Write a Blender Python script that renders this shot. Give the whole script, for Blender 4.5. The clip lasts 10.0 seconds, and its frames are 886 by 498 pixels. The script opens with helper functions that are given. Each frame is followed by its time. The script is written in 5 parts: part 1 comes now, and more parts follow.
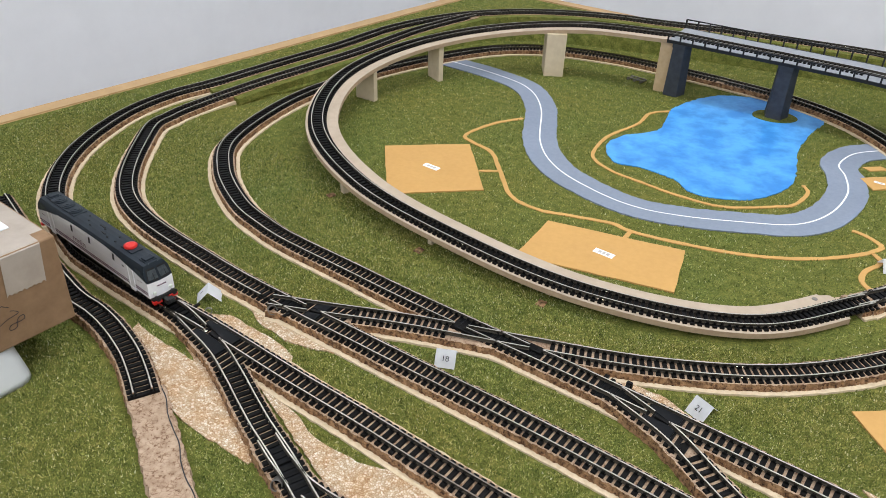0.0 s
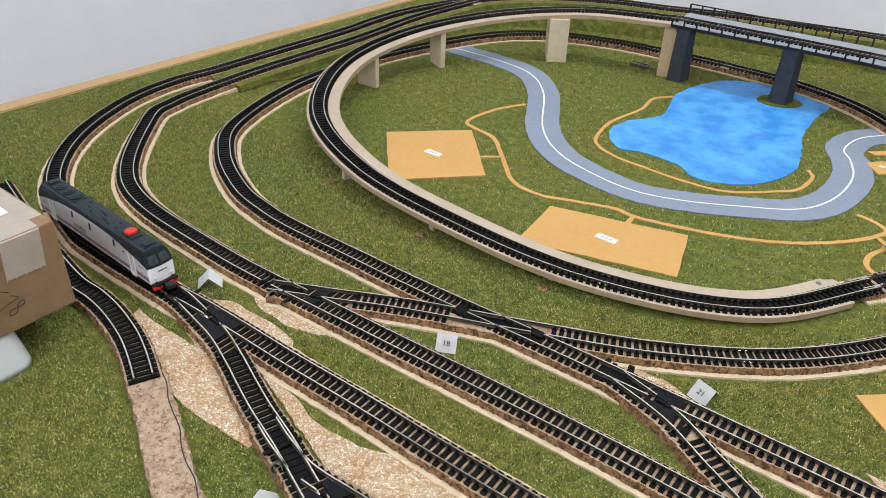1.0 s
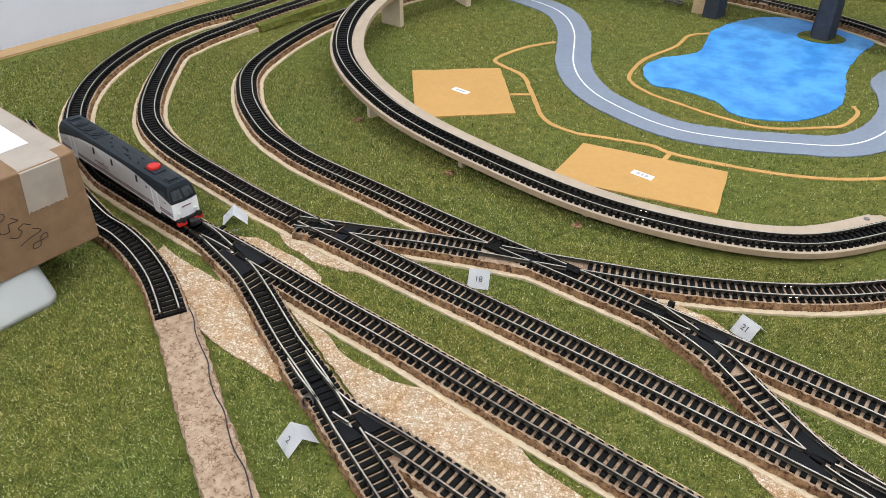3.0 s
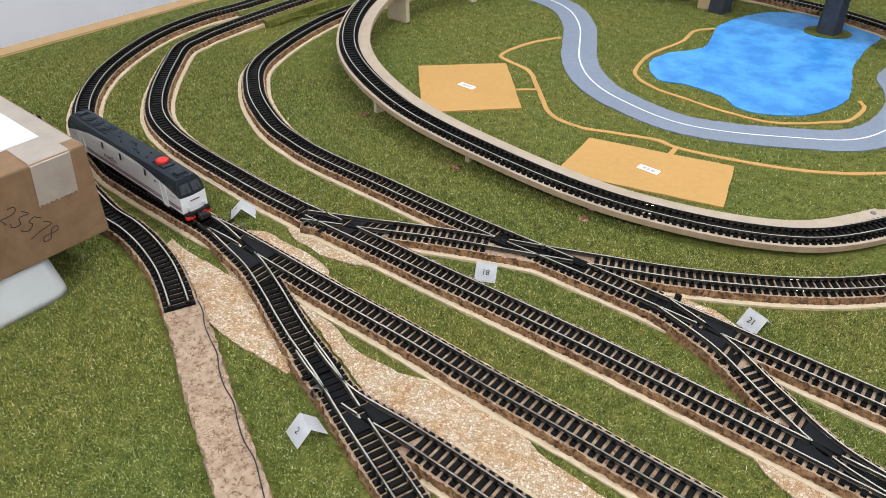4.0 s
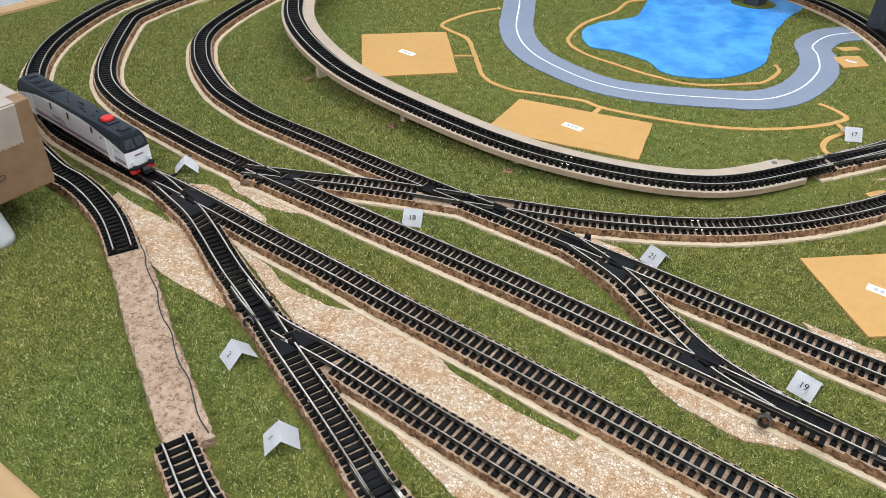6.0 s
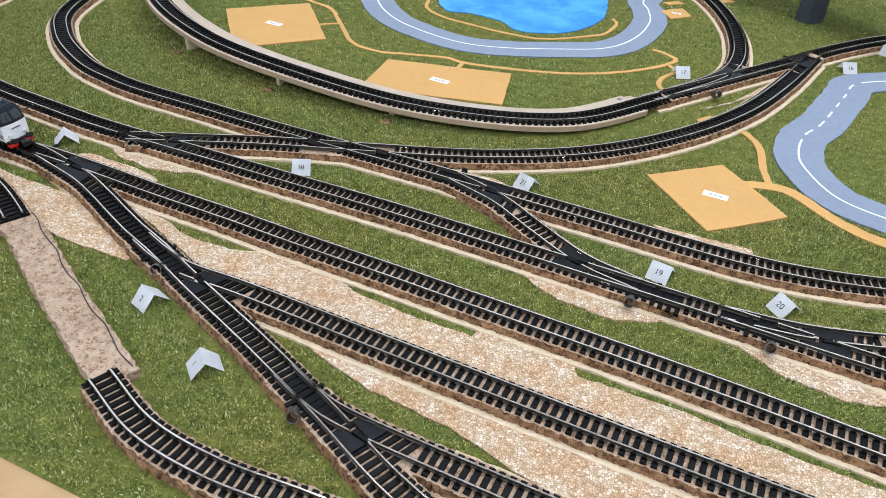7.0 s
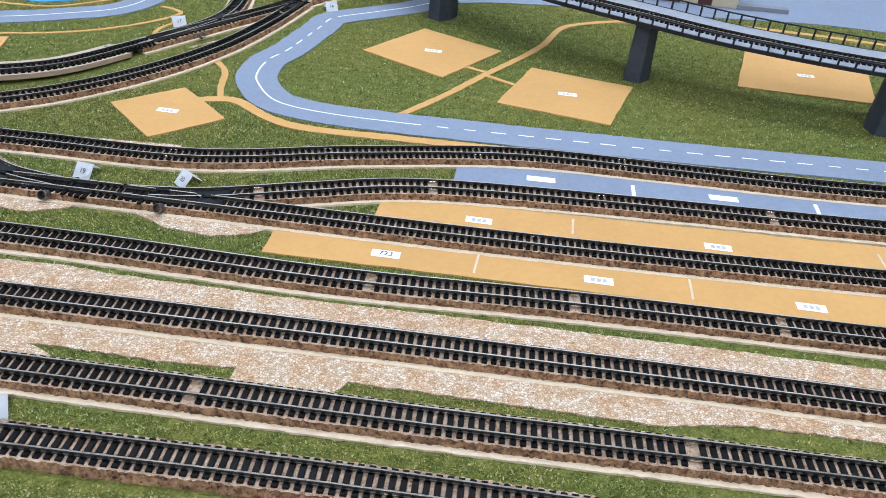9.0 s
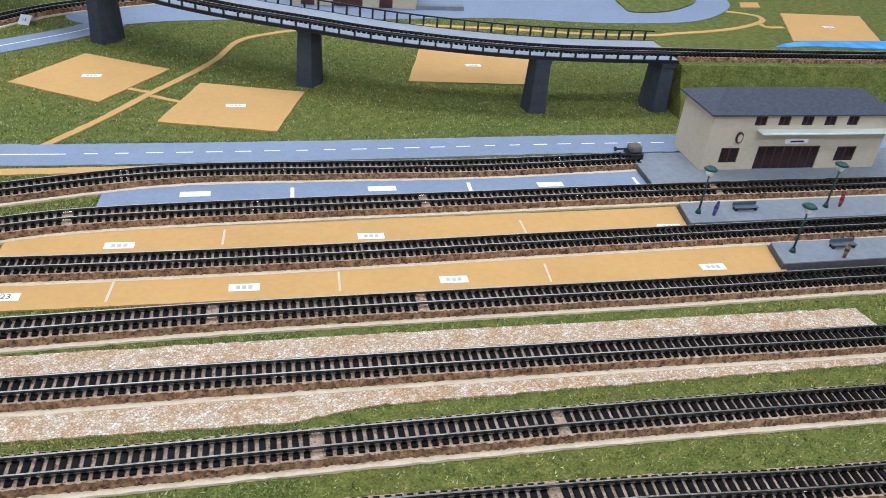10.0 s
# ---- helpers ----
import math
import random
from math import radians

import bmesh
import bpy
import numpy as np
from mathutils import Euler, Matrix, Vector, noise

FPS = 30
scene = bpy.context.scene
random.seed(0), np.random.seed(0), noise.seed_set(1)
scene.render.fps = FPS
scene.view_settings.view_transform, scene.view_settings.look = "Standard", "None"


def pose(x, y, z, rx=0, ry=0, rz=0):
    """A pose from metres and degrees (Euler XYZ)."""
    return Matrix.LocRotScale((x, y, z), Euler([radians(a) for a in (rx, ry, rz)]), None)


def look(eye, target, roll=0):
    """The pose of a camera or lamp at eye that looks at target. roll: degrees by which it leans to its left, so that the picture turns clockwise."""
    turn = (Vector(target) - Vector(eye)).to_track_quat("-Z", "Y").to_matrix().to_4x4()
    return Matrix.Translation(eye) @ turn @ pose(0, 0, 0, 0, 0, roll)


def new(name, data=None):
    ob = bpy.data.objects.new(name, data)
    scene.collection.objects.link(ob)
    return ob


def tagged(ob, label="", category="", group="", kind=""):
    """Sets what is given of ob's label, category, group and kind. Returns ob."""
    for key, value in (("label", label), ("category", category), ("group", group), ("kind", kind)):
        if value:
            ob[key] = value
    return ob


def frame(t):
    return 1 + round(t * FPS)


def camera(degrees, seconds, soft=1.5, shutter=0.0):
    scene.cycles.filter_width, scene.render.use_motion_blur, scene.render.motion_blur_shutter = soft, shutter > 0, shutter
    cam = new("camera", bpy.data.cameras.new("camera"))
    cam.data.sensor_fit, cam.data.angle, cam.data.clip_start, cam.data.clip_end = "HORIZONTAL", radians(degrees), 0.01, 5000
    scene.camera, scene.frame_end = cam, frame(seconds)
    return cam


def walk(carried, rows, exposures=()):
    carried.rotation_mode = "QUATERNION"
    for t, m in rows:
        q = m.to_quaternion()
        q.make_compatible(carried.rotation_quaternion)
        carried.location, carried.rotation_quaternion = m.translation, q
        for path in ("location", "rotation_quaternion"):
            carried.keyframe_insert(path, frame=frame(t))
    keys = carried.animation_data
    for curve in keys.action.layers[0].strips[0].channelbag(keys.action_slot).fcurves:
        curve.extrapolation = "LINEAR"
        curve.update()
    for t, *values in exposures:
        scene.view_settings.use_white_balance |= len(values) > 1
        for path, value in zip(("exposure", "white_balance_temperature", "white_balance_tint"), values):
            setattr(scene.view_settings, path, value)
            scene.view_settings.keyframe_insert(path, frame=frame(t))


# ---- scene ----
cam = camera(59.67, 10.0, soft=0.85, shutter=0.06)
PATH = [
    (0, (0.4513, 0.2388, 0.3024), (0.2029, 1.0469, -0.2317), 2.13),
    (0.5, (0.4539, 0.2393, 0.2998), (0.2011, 1.0451, -0.2357), 1.73),
    (1, (0.4539, 0.2395, 0.2981), (0.2016, 1.0395, -0.2463), 1.72),
    (1.5, (0.4537, 0.2404, 0.2885), (0.2004, 1.0303, -0.2700), 1.58),
    (2, (0.4480, 0.2414, 0.2774), (0.1929, 1.0203, -0.2955), 1.30),
    (2.5, (0.4466, 0.2426, 0.2771), (0.1857, 1.0122, -0.3057), 0.91),
    (4, (0.4455, 0.2384, 0.2759), (0.1752, 0.9988, -0.3147), 0.43),
    (4.5, (0.4463, 0.2373, 0.2766), (0.1790, 0.9981, -0.3147), 0.58),
    (5, (0.4487, 0.2358, 0.2769), (0.1818, 0.9946, -0.3174), 0.51),
    (5.2, (0.4469, 0.2346, 0.2750), (0.1851, 0.9943, -0.3203), 0.80),
    (6.3, (0.4941, 0.1968, 0.2760), (0.2936, 0.9665, -0.3301), 1.49),
    (6.5, (0.4904, 0.1900, 0.2731), (0.3299, 0.9698, -0.3320), 2.17),
    (7, (0.4857, 0.1555, 0.2701), (0.4132, 0.9489, -0.3343), 3.00),
    (7.5, (0.5108, 0.1169, 0.2674), (0.4975, 0.9177, -0.3314), 3.09),
    (8, (0.5645, 0.0749, 0.2681), (0.5954, 0.8788, -0.3259), 3.20),
    (8.5, (0.6289, 0.0443, 0.2679), (0.7349, 0.8459, -0.3205), 3.78),
    (9, (0.6867, 0.0298, 0.2687), (0.9090, 0.8153, -0.3088), 4.97),
    (9.5, (0.7315, 0.0159, 0.2709), (1.0773, 0.7651, -0.2940), 5.34),
    (10, (0.7724, -0.0026, 0.2644), (1.2344, 0.7023, -0.2738), 5.66),
]
EXPOSURES = [(0, -0.08, 6600, 11), (5.2, -0.08, 6450, 11), (6.5, 0.0, 6150, 11), (8.0, 0.02, 5750, 12), (9.3, -0.06, 5650, 12), (10.0, -0.12, 5650, 12)]
walk(cam, [(t, look(eye, target, roll)) for t, eye, target, roll in PATH], EXPOSURES)

# ---- world and light ----
world = bpy.data.worlds.new("world")
world.use_nodes = True
scene.world = world
world.node_tree.nodes["Background"].inputs["Color"].default_value = (0.80, 0.87, 1.0, 1)
world.node_tree.nodes["Background"].inputs["Strength"].default_value = 0.25
scene.view_settings.exposure = 0.0
V = Vector((0.952, -0.306, 0.0))   # along the baseboard
U = Vector((0.306, 0.952, 0.0))    # across it
UP = Vector((0, 0, 1))
FLOOR_Z, CEIL_Z = -0.92, 1.75


def at_vu(v, u, z=0.0):
    return V * v + U * u + UP * z


LAMPS = [(0.15, 1.25, 12.5), (1.35, 1.25, 9.8), (0.35, -0.10, 3.6), (1.60, -0.10, 7.4), (-0.10, -1.15, 13.0), (1.30, -1.15, 16.5)]
for lv, lu, watts in LAMPS:
    data = bpy.data.lights.new("panel_lamp", "AREA")
    data.shape, data.size, data.size_y = "RECTANGLE", 1.15, 0.28
    data.energy, data.color = watts, (0.93, 0.97, 1.0)
    ob = new("panel_lamp", data)
    ob.matrix_world = Matrix.Translation(at_vu(lv, lu, CEIL_Z - 0.02)) @ pose(0, 0, 0, 0, 0, -17.8)

# ---- materials ----


def nodes_of(name):
    m = bpy.data.materials.new(name)
    m.use_nodes = True
    nt = m.node_tree
    return m, nt, nt.nodes["Principled BSDF"]


def link(nt, a, b):
    nt.links.new(a, b)


def tex_noise(nt, scale, detail=4.0, rough=0.6):
    n = nt.nodes.new("ShaderNodeTexNoise")
    n.inputs["Scale"].default_value, n.inputs["Detail"].default_value, n.inputs["Roughness"].default_value = scale, detail, rough
    return n


def ramp(nt, stops):
    r = nt.nodes.new("ShaderNodeValToRGB")
    e = r.color_ramp.elements
    while len(e) < len(stops):
        e.new(0.5)
    for k, (p, c) in enumerate(stops):
        e[k].position, e[k].color = p, (*c, 1)
    return r


def mixed(nt, kind, fac, a, b):
    m = nt.nodes.new("ShaderNodeMix")
    m.data_type, m.blend_type = "RGBA", kind
    if isinstance(fac, (int, float)):
        m.inputs[0].default_value = fac
    else:
        link(nt, fac, m.inputs[0])
    link(nt, a, m.inputs[6])
    link(nt, b, m.inputs[7])
    return m.outputs[2]


def surface(name, low, high, rough=0.7, metal=0.0, fine=400.0, coarse=25.0, bump=0.0, bump_scale=None, spread=0.35, per_piece=0.0, spec=0.4):
    """A material whose colour wanders between two tones at two scales, with fine relief."""
    m, nt, b = nodes_of(name)
    geo = nt.nodes.new("ShaderNodeNewGeometry")
    n1, n2 = tex_noise(nt, fine), tex_noise(nt, coarse, 3)
    for n in (n1, n2):
        link(nt, geo.outputs["Position"], n.inputs["Vector"])
    r1 = ramp(nt, [(0.5 - spread / 2, low), (0.5 + spread / 2, high)])
    link(nt, n1.outputs["Fac"], r1.inputs[0])
    mid = tuple((p + q) / 2 for p, q in zip(low, high))
    r2 = ramp(nt, [(0.3, tuple(0.86 * c for c in mid)), (0.7, tuple(min(1, 1.1 * c) for c in mid))])
    link(nt, n2.outputs["Fac"], r2.inputs[0])
    out = mixed(nt, "MIX", 0.4, r1.outputs[0], r2.outputs[0])
    if per_piece:
        info = nt.nodes.new("ShaderNodeObjectInfo")
        rp = ramp(nt, [(0.0, (1 - per_piece,) * 3), (1.0, (1.0,) * 3)])
        link(nt, info.outputs["Random"], rp.inputs[0])
        out = mixed(nt, "MULTIPLY", 1.0, out, rp.outputs[0])
    link(nt, out, b.inputs["Base Color"])
    b.inputs["Roughness"].default_value, b.inputs["Metallic"].default_value = rough, metal
    b.inputs["Specular IOR Level"].default_value = spec
    if bump:
        nb = tex_noise(nt, bump_scale or fine, 3)
        link(nt, geo.outputs["Position"], nb.inputs["Vector"])
        bp = nt.nodes.new("ShaderNodeBump")
        bp.inputs["Strength"].default_value, bp.inputs["Distance"].default_value = min(1.0, bump), 0.0006
        link(nt, nb.outputs["Fac"], bp.inputs["Height"])
        link(nt, bp.outputs[0], b.inputs["Normal"])
    return m


def make_grass(name, blade):
    m, nt, b = nodes_of(name)
    geo = nt.nodes.new("ShaderNodeNewGeometry")
    n1, n2, n3 = tex_noise(nt, 700, 3, 0.7), tex_noise(nt, 130, 3), tex_noise(nt, 9, 3)
    for n in (n1, n2, n3):
        link(nt, geo.outputs["Position"], n.inputs["Vector"])
    if blade:
        r1 = ramp(nt, [(0.0, (0.036, 0.052, 0.010)), (0.40, (0.195, 0.228, 0.055)), (0.70, (0.42, 0.435, 0.135)), (0.88, (0.56, 0.50, 0.20)), (0.965, (0.74, 0.68, 0.38)), (1.0, (0.88, 0.84, 0.62))])
        link(nt, geo.outputs["Random Per Island"], r1.inputs[0])
    else:
        r1 = ramp(nt, [(0.32, (0.048, 0.058, 0.012)), (0.50, (0.125, 0.135, 0.028)), (0.68, (0.26, 0.245, 0.060))])
        link(nt, n1.outputs["Fac"], r1.inputs[0])
    r2 = ramp(nt, [(0.34, (0.060, 0.095, 0.024)), (0.52, (0.185, 0.205, 0.052)), (0.68, (0.38, 0.345, 0.110))])
    link(nt, n2.outputs["Fac"], r2.inputs[0])
    c = mixed(nt, "MIX", 0.30, r1.outputs[0], r2.outputs[0])
    r3 = ramp(nt, [(0.3, (0.80, 0.90, 0.85)), (0.7, (1.0, 0.95, 0.9))])
    link(nt, n3.outputs["Fac"], r3.inputs[0])
    c = mixed(nt, "MULTIPLY", 1.0, c, r3.outputs[0])
    link(nt, c, b.inputs["Base Color"])
    b.inputs["Roughness"].default_value, b.inputs["Specular IOR Level"].default_value = 0.85, 0.12
    if not blade:
        bp = nt.nodes.new("ShaderNodeBump")
        bp.inputs["Strength"].default_value, bp.inputs["Distance"].default_value = 0.9, 0.0012
        link(nt, n1.outputs["Fac"], bp.inputs["Height"])
        link(nt, bp.outputs[0], b.inputs["Normal"])
    return m


def make_foam(name):
    """Bead foam, partly brushed with ochre paint that stays in the grooves."""
    m, nt, b = nodes_of(name)
    geo = nt.nodes.new("ShaderNodeNewGeometry")
    flat = nt.nodes.new("ShaderNodeVectorMath")
    flat.operation = "MULTIPLY"
    flat.inputs[1].default_value = (1, 1, 0.3)
    link(nt, geo.outputs["Position"], flat.inputs[0])
    v = nt.nodes.new("ShaderNodeTexVoronoi")
    v.inputs["Scale"].default_value = 760
    link(nt, flat.outputs[0], v.inputs["Vector"])
    sep = nt.nodes.new("ShaderNodeSeparateColor")
    link(nt, v.outputs["Color"], sep.inputs[0])
    tone = ramp(nt, [(0.0, (0.50, 0.38, 0.25)), (0.45, (0.63, 0.52, 0.39)), (1.0, (0.83, 0.78, 0.70))])
    link(nt, sep.outputs[0], tone.inputs[0])
    n = tex_noise(nt, 75, 5)
    link(nt, geo.outputs["Position"], n.inputs["Vector"])
    edge = nt.nodes.new("ShaderNodeTexVoronoi")
    edge.feature = "DISTANCE_TO_EDGE"
    edge.inputs["Scale"].default_value = 760
    link(nt, flat.outputs[0], edge.inputs["Vector"])
    groove = ramp(nt, [(0.0, (0.46, 0.31, 0.19)), (0.09, (0.84, 0.72, 0.58)), (0.20, (1, 1, 1))])
    link(nt, edge.outputs["Distance"], groove.inputs[0])
    c = mixed(nt, "MULTIPLY", 0.85, tone.outputs[0], groove.outputs[0])
    wash = ramp(nt, [(0.40, (0.84, 0.64, 0.44)), (0.60, (1.0, 1.0, 1.0))])
    link(nt, n.outputs["Fac"], wash.inputs[0])
    c = mixed(nt, "MULTIPLY", 0.7, c, wash.outputs[0])
    link(nt, c, b.inputs["Base Color"])
    bp = nt.nodes.new("ShaderNodeBump")
    bp.inputs["Strength"].default_value, bp.inputs["Distance"].default_value = 0.7, 0.0010
    link(nt, edge.outputs["Distance"], bp.inputs["Height"])
    link(nt, bp.outputs[0], b.inputs["Normal"])
    b.inputs["Roughness"].default_value = 0.75
    return m


def make_cork(name, low, high, fleck):
    m, nt, b = nodes_of(name)
    geo = nt.nodes.new("ShaderNodeNewGeometry")
    n0, n, n2 = tex_noise(nt, 260, 4, 0.65), tex_noise(nt, 520, 3, 0.6), tex_noise(nt, 30, 3)
    for q in (n0, n, n2):
        link(nt, geo.outputs["Position"], q.inputs["Vector"])
    r = ramp(nt, [(0.36, low), (0.62, high)])
    link(nt, n0.outputs["Fac"], r.inputs[0])
    rf = ramp(nt, [(0.34, fleck), (0.42, (1, 1, 1))])
    link(nt, n.outputs["Fac"], rf.inputs[0])
    c = mixed(nt, "MULTIPLY", 0.9, r.outputs[0], rf.outputs[0])
    r2 = ramp(nt, [(0.3, (0.85, 0.82, 0.80)), (0.7, (1, 1, 1))])
    link(nt, n2.outputs["Fac"], r2.inputs[0])
    c = mixed(nt, "MULTIPLY", 1.0, c, r2.outputs[0])
    cell = nt.nodes.new("ShaderNodeTexVoronoi")
    cell.feature = "DISTANCE_TO_EDGE"
    cell.inputs["Scale"].default_value = 430
    link(nt, geo.outputs["Position"], cell.inputs["Vector"])
    crack = ramp(nt, [(0.02, (0.58, 0.49, 0.42)), (0.09, (1, 1, 1))])
    link(nt, cell.outputs["Distance"], crack.inputs[0])
    patch = ramp(nt, [(0.46, (0, 0, 0)), (0.60, (1, 1, 1))])
    n3 = tex_noise(nt, 110, 3)
    link(nt, geo.outputs["Position"], n3.inputs["Vector"])
    link(nt, n3.outputs["Fac"], patch.inputs[0])
    c = mixed(nt, "MULTIPLY", patch.outputs[0], c, crack.outputs[0])
    link(nt, c, b.inputs["Base Color"])
    bp = nt.nodes.new("ShaderNodeBump")
    bp.inputs["Strength"].default_value, bp.inputs["Distance"].default_value = 0.9, 0.0011
    link(nt, n.outputs["Fac"], bp.inputs["Height"])
    link(nt, bp.outputs[0], b.inputs["Normal"])
    b.inputs["Roughness"].default_value = 0.9
    return m


GRASS, BLADE = make_grass("grass_mat", False), make_grass("grass_fibre", True)
FOAM = make_foam("bead_foam")
FOAM_EDGE = surface("cream_foam_edge", (0.56, 0.43, 0.27), (0.72, 0.60, 0.44), 0.8, fine=420, coarse=60, bump=0.5, bump_scale=700)
CORK = make_cork("cork_top", (0.35, 0.238, 0.158), (0.52, 0.385, 0.275), (0.52, 0.40, 0.31))
# Cork again for the bed sides, with their shade put into a darker brown.
CORK_SIDE = make_cork("cork_edge_shade", (0.11, 0.052, 0.020), (0.40, 0.235, 0.120), (0.30, 0.20, 0.13))
SLEEPER = surface("black_plastic", (0.0026, 0.0025, 0.0026), (0.0062, 0.0060, 0.0062), 0.45, fine=600, per_piece=0.5, spec=0.12)
PLATE = surface("turnout_plastic", (0.0026, 0.0030, 0.0044), (0.0055, 0.0064, 0.0090), 0.33, fine=500, spec=0.16)
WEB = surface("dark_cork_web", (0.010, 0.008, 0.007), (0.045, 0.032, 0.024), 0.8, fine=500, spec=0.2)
# Rail sides are nickel too; their shade is painted in as dark brown.
RAIL_SIDE = surface("shaded_rail_side", (0.030, 0.025, 0.018), (0.075, 0.063, 0.046), 0.45, 0.3, fine=500)
RAIL = surface("nickel_silver", (0.52, 0.48, 0.40), (0.78, 0.74, 0.66), 0.13, 1.0, fine=500, coarse=40)
PAPER_ORANGE = surface("ochre_paper", (0.54, 0.305, 0.095), (0.60, 0.345, 0.115), 0.8, fine=250, coarse=14)
PAPER_ROAD = surface("blue_grey_paper", (0.195, 0.232, 0.305), (0.245, 0.288, 0.365), 0.75, fine=300, coarse=12)
PAPER_LAKE = surface("blue_paper", (0.010, 0.185, 0.58), (0.10, 0.42, 0.86), 0.50, fine=34, coarse=70, spread=0.20)
PAPER_WHITE = surface("white_paper", (0.84, 0.85, 0.88), (0.90, 0.91, 0.93), 0.7, fine=200)
INK = surface("dark_ink", (0.02, 0.02, 0.025), (0.035, 0.035, 0.04), 0.6)
PALE_INK = surface("grey_ink", (0.42, 0.40, 0.38), (0.52, 0.50, 0.48), 0.6)
PLY = surface("birch_ply", (0.42, 0.335, 0.25), (0.51, 0.415, 0.32), 0.7, fine=120, coarse=18)
PLY_EDGE = surface("ply_edge", (0.34, 0.24, 0.155), (0.46, 0.345, 0.23), 0.8, fine=300)
PALE_WOOD = surface("pale_wood", (0.60, 0.49, 0.34), (0.70, 0.59, 0.43), 0.7, fine=160, coarse=20)
OAK = surface("warm_wood", (0.50, 0.35, 0.19), (0.64, 0.47, 0.29), 0.7, fine=160)
RIM_WOOD = surface("pine_rim", (0.42, 0.265, 0.125), (0.50, 0.33, 0.165), 0.6, fine=60, coarse=7)
STEEL_BLACK = surface("black_girder", (0.005, 0.006, 0.008), (0.012, 0.013, 0.016), 0.5, fine=400)
GIRDER_PANEL = surface("girder_panel", (0.24, 0.26, 0.29), (0.34, 0.36, 0.39), 0.6, fine=300)
PIER = surface("slate_pier", (0.026, 0.031, 0.040), (0.050, 0.058, 0.072), 0.75, fine=150, coarse=30, bump=0.4)
PLATFORM = surface("platform_grey", (0.17, 0.185, 0.20), (0.24, 0.255, 0.275), 0.8, fine=200, coarse=30)
BENCH = surface("grey_blue_bench", (0.060, 0.075, 0.095), (0.11, 0.13, 0.155), 0.6, fine=300)
PLATFORM_EDGE = surface("platform_edge", (0.055, 0.055, 0.06), (0.10, 0.10, 0.105), 0.8)
CREAM = surface("cream_render", (0.50, 0.42, 0.29), (0.58, 0.495, 0.36), 0.85, fine=250)
SLATE = surface("slate_roof", (0.030, 0.034, 0.046), (0.072, 0.078, 0.098), 0.65, fine=350, bump=0.5)
DARK_GLASS = surface("dark_glass", (0.015, 0.011, 0.012), (0.05, 0.03, 0.03), 0.15)
MAROON = surface("maroon_frame", (0.05, 0.018, 0.015), (0.09, 0.03, 0.025), 0.5)
CARDBOARD = surface("brown_card", (0.22, 0.130, 0.068), (0.33, 0.205, 0.115), 0.75, fine=110, coarse=18, bump=0.35, bump_scale=90)
TAPE = surface("masking_tape", (0.37, 0.31, 0.255), (0.47, 0.41, 0.35), 0.35, fine=60, coarse=140)
WHITE_PLASTIC = surface("white_plastic", (0.70, 0.72, 0.73), (0.76, 0.78, 0.79), 0.4, fine=40)
WALL = surface("white_wall_paint", (0.80, 0.81, 0.84), (0.84, 0.85, 0.88), 0.85, fine=30, coarse=2)
CEILING = surface("white_ceiling", (0.78, 0.78, 0.78), (0.82, 0.82, 0.82), 0.9, fine=30)
FLOORING = surface("grey_floor", (0.17, 0.15, 0.13), (0.24, 0.215, 0.19), 0.7, fine=12, coarse=3)
LOCO_WHITE = surface("loco_white", (0.84, 0.84, 0.85), (0.88, 0.88, 0.89), 0.38, fine=80)
LOCO_DARK = surface("loco_dark_grey", (0.014, 0.020, 0.028), (0.022, 0.031, 0.041), 0.5, fine=120, spec=0.25)
LOCO_BLACK = surface("loco_underframe", (0.010, 0.010, 0.011), (0.022, 0.022, 0.022), 0.6, fine=300)
LOCO_PURPLE = surface("purple_stripe", (0.085, 0.010, 0.060), (0.11, 0.016, 0.075), 0.5)
LOCO_RED = surface("signal_red", (0.62, 0.018, 0.014), (0.74, 0.03, 0.022), 0.4, fine=80)
LOCO_GLASS = surface("cab_glass", (0.06, 0.07, 0.08), (0.14, 0.16, 0.17), 0.10, spec=0.6)
LOCO_SILVER = surface("loco_silver_white", (0.76, 0.76, 0.78), (0.82, 0.82, 0.84), 0.36, fine=80)
GREY_METAL = surface("grey_metal", (0.12, 0.112, 0.10), (0.26, 0.245, 0.225), 0.40, 0.8, fine=300)
GREEN_PAINT = surface("dark_green_paint", (0.010, 0.045, 0.034), (0.02, 0.075, 0.055), 0.4)
LAMP_WHITE = surface("lamp_glass", (0.70, 0.74, 0.66), (0.78, 0.82, 0.74), 0.35)
BALLAST = surface("grey_brown_ballast", (0.07, 0.055, 0.04), (0.20, 0.165, 0.125), 0.9, fine=700, bump=0.8)
FIGURE_BLUE = surface("figure_blue", (0.05, 0.04, 0.16), (0.10, 0.07, 0.24), 0.6)
FIGURE_RED = surface("figure_red", (0.20, 0.02, 0.04), (0.30, 0.05, 0.07), 0.6)
FIGURE_BROWN = surface("figure_brown", (0.12, 0.07, 0.035), (0.20, 0.12, 0.06), 0.6)
GLOW, nt_glow, b_glow = nodes_of("lamp_panel")
b_glow.inputs["Emission Color"].default_value, b_glow.inputs["Emission Strength"].default_value = (0.95, 0.98, 1.0, 1), 3.0

# ---- mesh helpers ----


def mesh_of(name, bm, material):
    me = bpy.data.meshes.new(name)
    bm.normal_update()
    bm.to_mesh(me)
    bm.free()
    for m in (material if isinstance(material, (list, tuple)) else [material]):
        me.materials.append(m)
    return me


